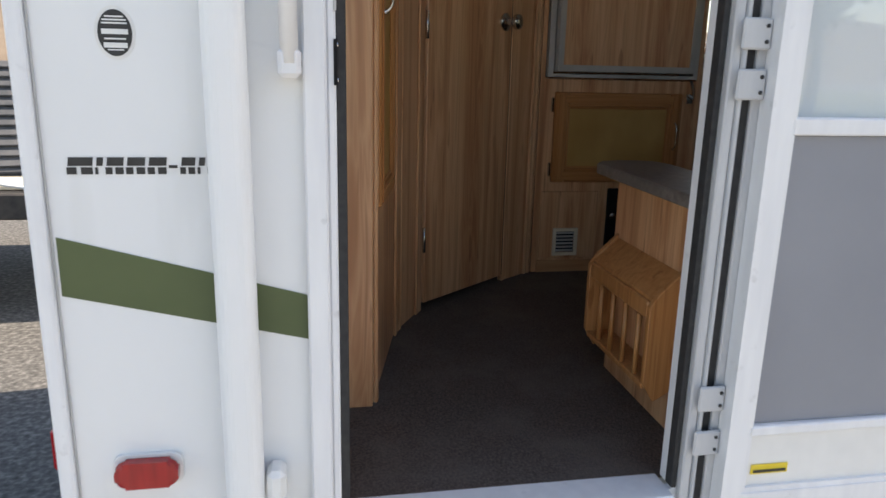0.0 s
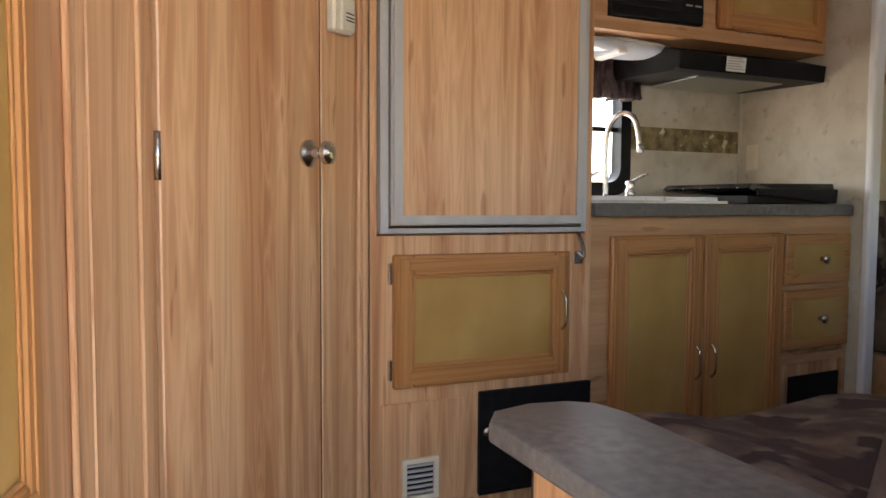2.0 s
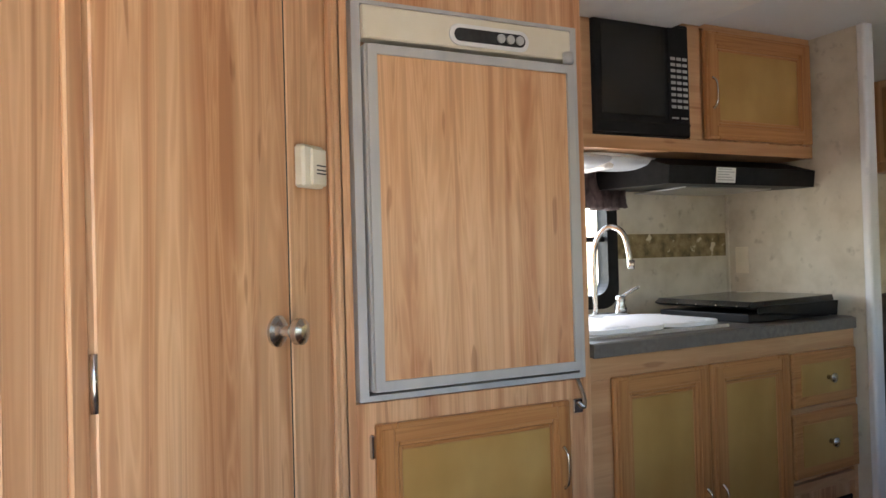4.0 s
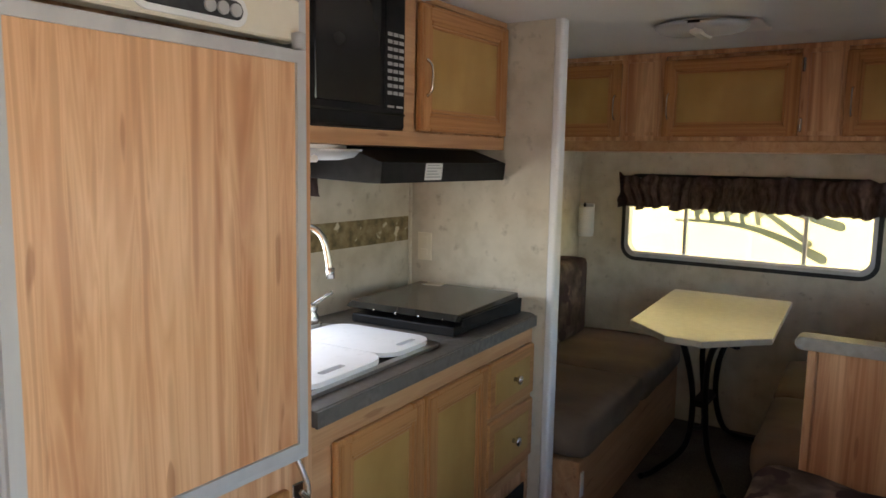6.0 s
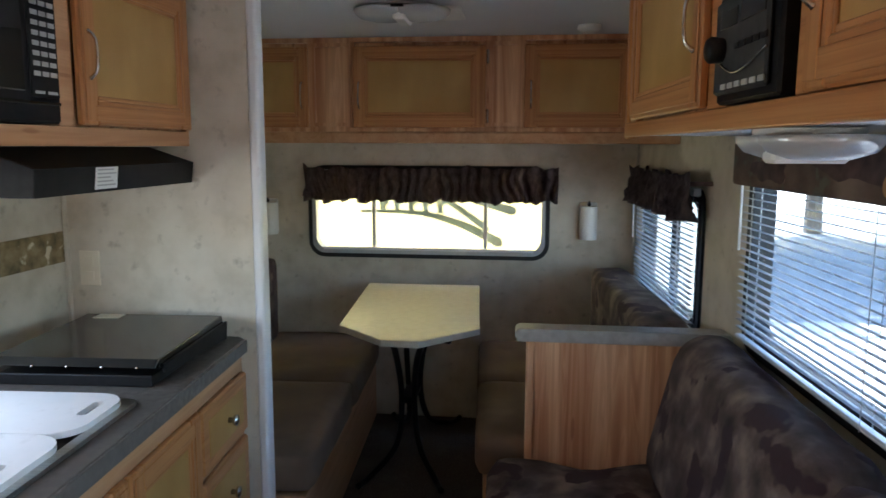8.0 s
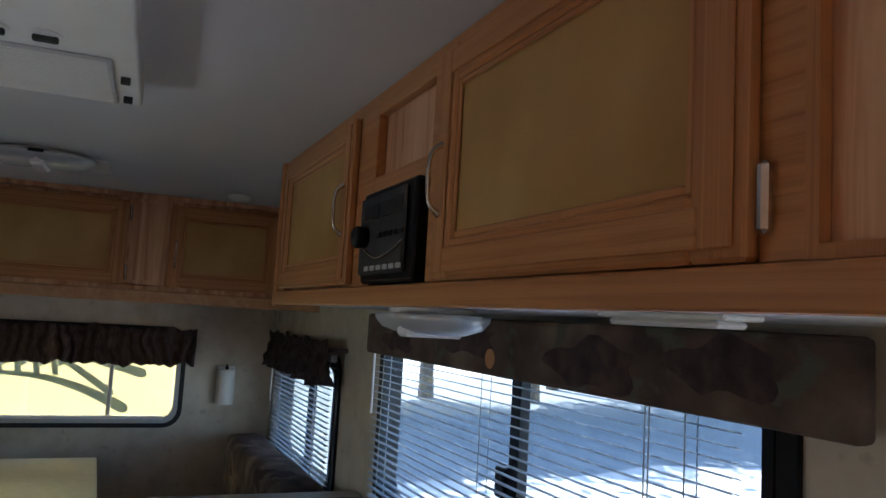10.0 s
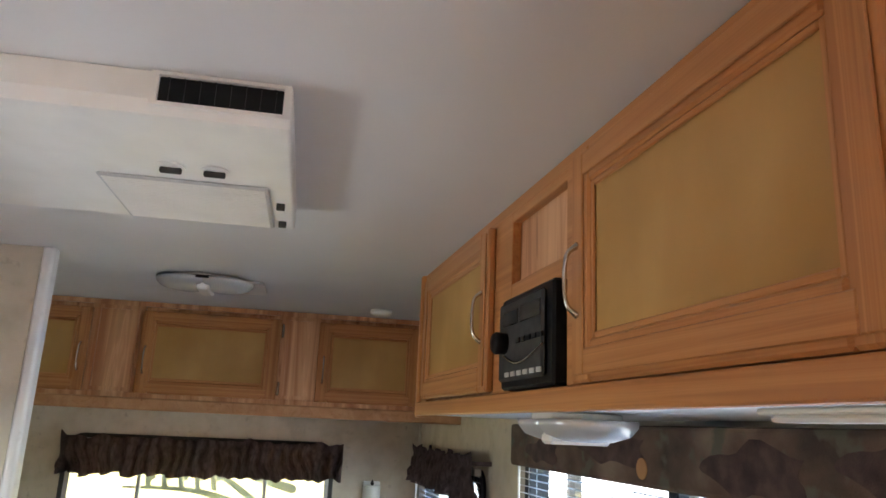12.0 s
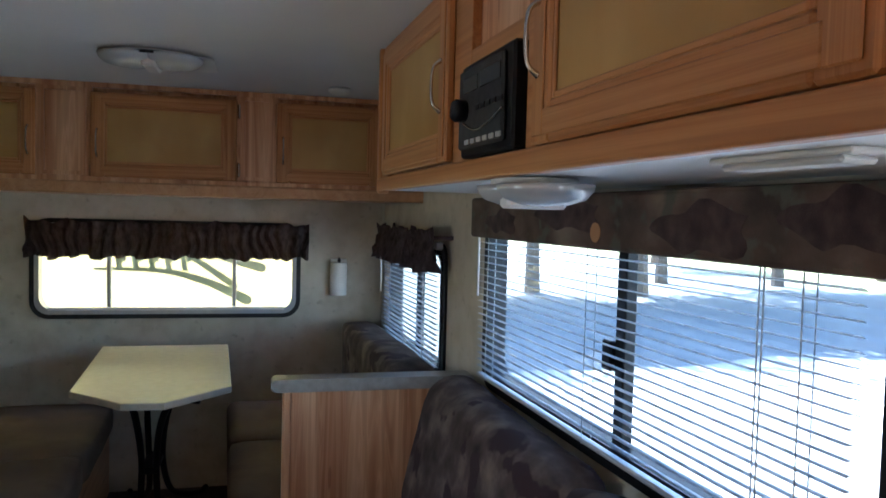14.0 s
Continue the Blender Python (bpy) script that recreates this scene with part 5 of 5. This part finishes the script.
gh = thing("grab_handle", (0.1, OY, 1.55), "white folding grab handle beside the entry", "handle")
part("foot", box(0.083, 0.121, OY - 0.052, OY - 0.001, 1.566, 1.615, 0.008), ALU, gh)
part("bar", tube([(0.102, OY - 0.04, 1.59), (0.102, OY - 0.042, 2.15)], 0.015, 10), ALU, gh, smooth=True)
part("foot", box(0.082, 0.120, OY - 0.052, OY - 0.001, 2.13, 2.18, 0.008), ALU, gh)
aw = thing("awning_arm", (0.0, OY, 0.6), "white tubular awning arm along the trailer side", "awning arm")
part("tube", prism(rounded(-0.034, 0.036, OY - 0.066, OY - 0.014, 0.024, 5), 0.60, 2.75, 0.003), SKIN, aw, smooth=False)
part("inner_rail", box(-0.012, 0.020, OY - 0.014, OY - 0.001, 0.62, 2.74, 0.003), ALU, aw)
part("bracket", box(0.040, 0.075, OY - 0.06, OY - 0.001, 0.80, 0.86, 0.01), WHITE, aw)
part("bracket_pin", tube(arc([(0.055, OY - 0.05, 0.83), (0.062, OY - 0.055, 0.80), (0.058, OY - 0.05, 0.74)], 4), 0.008, 8), WHITE, aw, smooth=True)

solo("corner_moulding", box(-0.328, -0.299, OY - 0.014, OY + 0.03, 0.42, 2.78, 0.007, seg=2), ALU, "white aluminium corner moulding", "trim", kind=S)
solo("corner_seam", box(-0.2985, -0.2945, OY - 0.004, OY - 0.0005, 0.42, 2.75, 0.001), GREYTRIM, "grey sealant seam", "trim", kind=S)
solo("stripe", prism([(-0.290, 1.195), (0.1215, 1.098), (0.1215, 1.183), (-0.290, 1.298)], OY - 0.0016, OY - 0.0004, 0, "y"), GREEN, "olive green decal stripe on the trailer side", "decal", kind=S)
word = thing("lettering", (-0.15, OY, 1.42), "black model lettering drawn as plain bars", "decal")
xl = -0.262
for wdt, full in ((0.040, 1), (0.012, 1), (0.028, 1), (0.030, 1), (0.030, 1), (0.014, 0), (0.024, 1), (0.012, 1), (0.028, 1), (0.026, 1)):
    if full:
        part("letter_bar", prism([(xl + 0.002, 1.418), (xl + wdt, 1.418), (xl + wdt + 0.002, 1.432), (xl + 0.004, 1.432)], OY - 0.0016, OY - 0.0004, 0, "y"), INK, word)
        part("letter_bar", prism([(xl, 1.404), (xl + wdt * 0.38, 1.404), (xl + wdt * 0.38, 1.4155), (xl, 1.4155)], OY - 0.0016, OY - 0.0004, 0, "y"), INK, word)
        if wdt > 0.02:
            part("letter_bar", prism([(xl + wdt * 0.55, 1.404), (xl + wdt, 1.404), (xl + wdt, 1.4155), (xl + wdt * 0.55, 1.4155)], OY - 0.0016, OY - 0.0004, 0, "y"), INK, word)
    else:
        part("letter_bar", box(xl, xl + wdt, OY - 0.0016, OY - 0.0004, 1.414, 1.419, 0), INK, word)
    xl += wdt + 0.004
ov = thing("oval_decal", (-0.169, OY, 1.6), "white oval sticker with black print", "decal")
ell = lambda rx, rz: [(-0.169 + rx * math.cos(2 * math.pi * k / 36), 1.630 + rz * math.sin(2 * math.pi * k / 36)) for k in range(36)]
part("backing", prism(ell(0.031, 0.042), OY - 0.0012, OY - 0.0004, 0, "y"), WHITE, ov)
part("disc", prism(ell(0.026, 0.036), OY - 0.0020, OY - 0.0014, 0, "y"), INK, ov)
for z, hw, hh in ((1.655, 0.014, 0.0012), (1.650, 0.018, 0.0012), (1.645, 0.019, 0.0012), (1.632, 0.020, 0.004), (1.621, 0.016, 0.0012), (1.611, 0.018, 0.004), (1.604, 0.012, 0.001)):
    part("print_bar", box(-0.169 - hw, -0.169 + hw, OY - 0.0028, OY - 0.0022, z - hh, z + hh, 0), WHITE, ov)
ml = thing("marker_light", (-0.173, OY, 0.85), "red oblong clearance light on the trailer side", "light")
part("base", prism(rounded(-0.234, -0.112, 0.827, 0.889, 0.018), OY - 0.010, OY - 0.0005, 0.002, "y"), WHITE, ml)
part("lens", prism(rounded(-0.228, -0.118, 0.832, 0.884, 0.018), OY - 0.032, OY - 0.011, 0.009, "y"), RED, ml, "red ribbed lens")
tl = solo("tail_light", box(-0.35, -0.33, 1.24, 1.34, 0.84, 0.93, 0.008), RED, "red tail light at the trailer corner", "light")

# ---- the yard ----
ft = thing("flatbed_trailer", (-2.6, 6.0, 0), "black flatbed trailer with a leaning slatted panel", "trailer")
part("bed", box(-4.6, -0.75, 4.6, 6.6, 0.62, 0.78, 0.01), RUST, ft)
for x in (-3.2, -2.3):
    part("wheel", revolve([(0.05, -0.1), (0.33, -0.1), (0.35, 0.0), (0.33, 0.1), (0.05, 0.1)], (x, 4.55, 0.35), "y", 24), RUBBER, ft, smooth=False)
ml2 = pose(-1.6, 5.4, 0.79, -38, 0, 12)
part("slatted_panel", box(-1.3, 0.7, -0.02, 0.02, 0.0, 0.95, 0.01), LOUVRE, ft, "grey slatted panel", m=ml2)
for k in range(11):
    part("slat", box(-1.28, 0.68, -0.045, -0.02, 0.04 + k * 0.083, 0.085 + k * 0.083, 0.004), LOUVRE, ft, m=ml2)
part("board", box(-1.9, -0.9, 4.72, 5.1, 0.785, 0.81, 0.004), CREAM, ft, "pale board", m=pose(0, 0, 0))
part("strap", tube(arc([(-1.9, 4.7, 0.86), (-1.5, 4.68, 0.80), (-1.1, 4.7, 0.86)], 5), 0.012, 6), WHITE, ft, smooth=True)


def strip_ground(name, x0, x1, y0, y1, z, mt_, lab):
    bm = bmesh.new()
    n = 24
    a = [bm.verts.new((x0 + (x1 - x0) * i / n, y0 + 1.2 * noise.noise(Vector((i * 0.6, y0, 0))), z)) for i in range(n + 1)]
    b = [bm.verts.new((x0 + (x1 - x0) * i / n, y1 + 1.2 * noise.noise(Vector((i * 0.6, y1, 0))), z)) for i in range(n + 1)]
    for i in range(n):
        bm.faces.new((a[i], a[i + 1], b[i + 1], b[i]))
    return solo(name, bm, mt_, lab, "ground", kind=S)



# Wavy-edged ground strip, shaped and coloured as the shadow of the trees.
lane = bmesh.new()
edge = []
for i in range(41):
    y = 8.0 - 1.4 * i
    near = 10.6 + 0.10 * max(0.0, -y - 4) + 1.1 * noise.noise(Vector((i * 0.45, 2.0, 0)))
    edge.append((lane.verts.new((near, y, 0.006)), lane.verts.new((22.0 + 0.45 * abs(y - 4) + 0.8 * noise.noise(Vector((i * 0.5, 7.0, 0))), y, 0.006))))
for (a, b), (c, d) in zip(edge, edge[1:]):
    lane.faces.new((a, b, d, c))
solo("lane_shade", lane, LANE_SHADE, "dark bluish lane painted as tree shade past the yard", "ground", kind=S)
strip_ground("verge", -60, 90, -60, -17.0, 0.008, GRASS, "dry green verge beyond the lane")
# Same gravel in darker colours: the shade behind the trailer is painted in.
SHADEG = mat("shade_dark_gravel", [(0.05, 0.048, 0.045), (0.10, 0.096, 0.09), (0.19, 0.18, 0.17)], 0.95, (34, 34, 34), 6, bump=1.0, bscale=(40, 40, 40))
strip_ground("gravel_shade_patch", -40, -0.6, 0.6, 9.5, 0.005, SHADEG, "gravel behind the trailer, coloured dark for the shade there")
strip_ground("rear_verge", -60, 30, 8.5, 60, 0.008, GRASS, "dry grass behind the yard")


def hill(x0, x1, y, h, name):
    bm = bmesh.new()
    n = 60
    rows = []
    for j in range(4):
        rows.append([bm.verts.new((x0 + (x1 - x0) * i / n, y + j * 12 * (1 if y > 0 else -1), -0.5 + (h * (0.6 + 0.5 * noise.noise(Vector((i * 0.15, j * 0.4, y))))) * (j / 3) ** 0.7)) for i in range(n + 1)])
    for a, b in zip(rows, rows[1:]):
        for i in range(n):
            bm.faces.new((a[i], a[i + 1], b[i + 1], b[i]))
    return solo(name, bm, HILL, "brown wooded hillside in the distance", "hill", kind=S, smooth=True)


hill(-220, 220, 90, 17, "backdrop_hill")
hill(-220, 220, -90, 14, "backdrop_hill_far")


def tree(x, y, h, seed, lab, leaves=2600, size=0.13):
    rnd = random.Random(seed)
    t = thing("tree", (x, y, 0), lab, "tree", group="trees across the lane")
    bm = tube(arc([(x, y, 0), (x + 0.1, y, h * 0.3), (x - 0.1, y + 0.1, h * 0.6), (x, y, h * 0.9)], 5), 0.2, 8, radii=[0.24 - 0.2 * i / 15 for i in range(16)])
    tips = []
    for k in range(9):
        a, z = rnd.uniform(0, 6.28), h * rnd.uniform(0.3, 0.75)
        L = h * rnd.uniform(0.2, 0.36)
        p = (x + L * math.cos(a), y + L * math.sin(a), z + L * rnd.uniform(0.4, 0.9))
        tube(arc([(x, y, z), ((x + p[0]) / 2, (y + p[1]) / 2, z + (p[2] - z) * 0.35), p], 3), 0.06, 6, bm, [0.08 - 0.01 * i for i in range(7)])
        tips.append(p)
    part("trunk", bm, BARK, t)
    verts, faces = [], []
    tips += [(x, y, h * 0.9), (x, y, h * 0.75)]
    for k in range(leaves):
        p = rnd.choice(tips)
        c = Vector((p[0] + rnd.gauss(0, h * 0.085), p[1] + rnd.gauss(0, h * 0.085), p[2] + rnd.gauss(0, h * 0.07)))
        a = Vector((rnd.gauss(0, 1), rnd.gauss(0, 1), rnd.gauss(0, 0.5))).normalized() * size
        b = a.cross(Vector((rnd.gauss(0, 1), rnd.gauss(0, 1), rnd.gauss(0, 1)))).normalized() * size * 0.54
        i = len(verts)
        verts += [c - a, c + b, c + a, c - b]
        faces.append((i, i + 1, i + 2, i + 3))
    me = bpy.data.meshes.new("crown")
    me.from_pydata([tuple(v) for v in verts], [], faces)
    me.materials.append(LEAF)
    cr = new("crown", me)
    cr.parent = t
    cr.matrix_parent_inverse = WORLD[t.name].inverted()
    return t


for i, (tx, ty, hh) in enumerate(((9.0, -20.0, 7.0), (16.0, -19.0, 6.0), (4.0, -23.0, 8.0), (25.0, -22.0, 8.0), (-6.0, -24.0, 7.5), (12.5, -26.0, 9.0), (34.0, -17.0, 7.0))):
    tree(tx, ty, hh, 40 + i, "leafy yellow-green tree beyond the lane")
for i, (tx, ty, hh) in enumerate(((20.5, 0.5, 8.0), (19.0, -3.0, 7.0), (21.0, -5.5, 8.5), (20.0, -8.5, 7.5), (24.0, -11.5, 9.0), (23.0, -15.5, 9.0))):
    tree(tx, ty, hh, 77 + i, "leafy tree shading the gravel yard", 6500, 0.2)
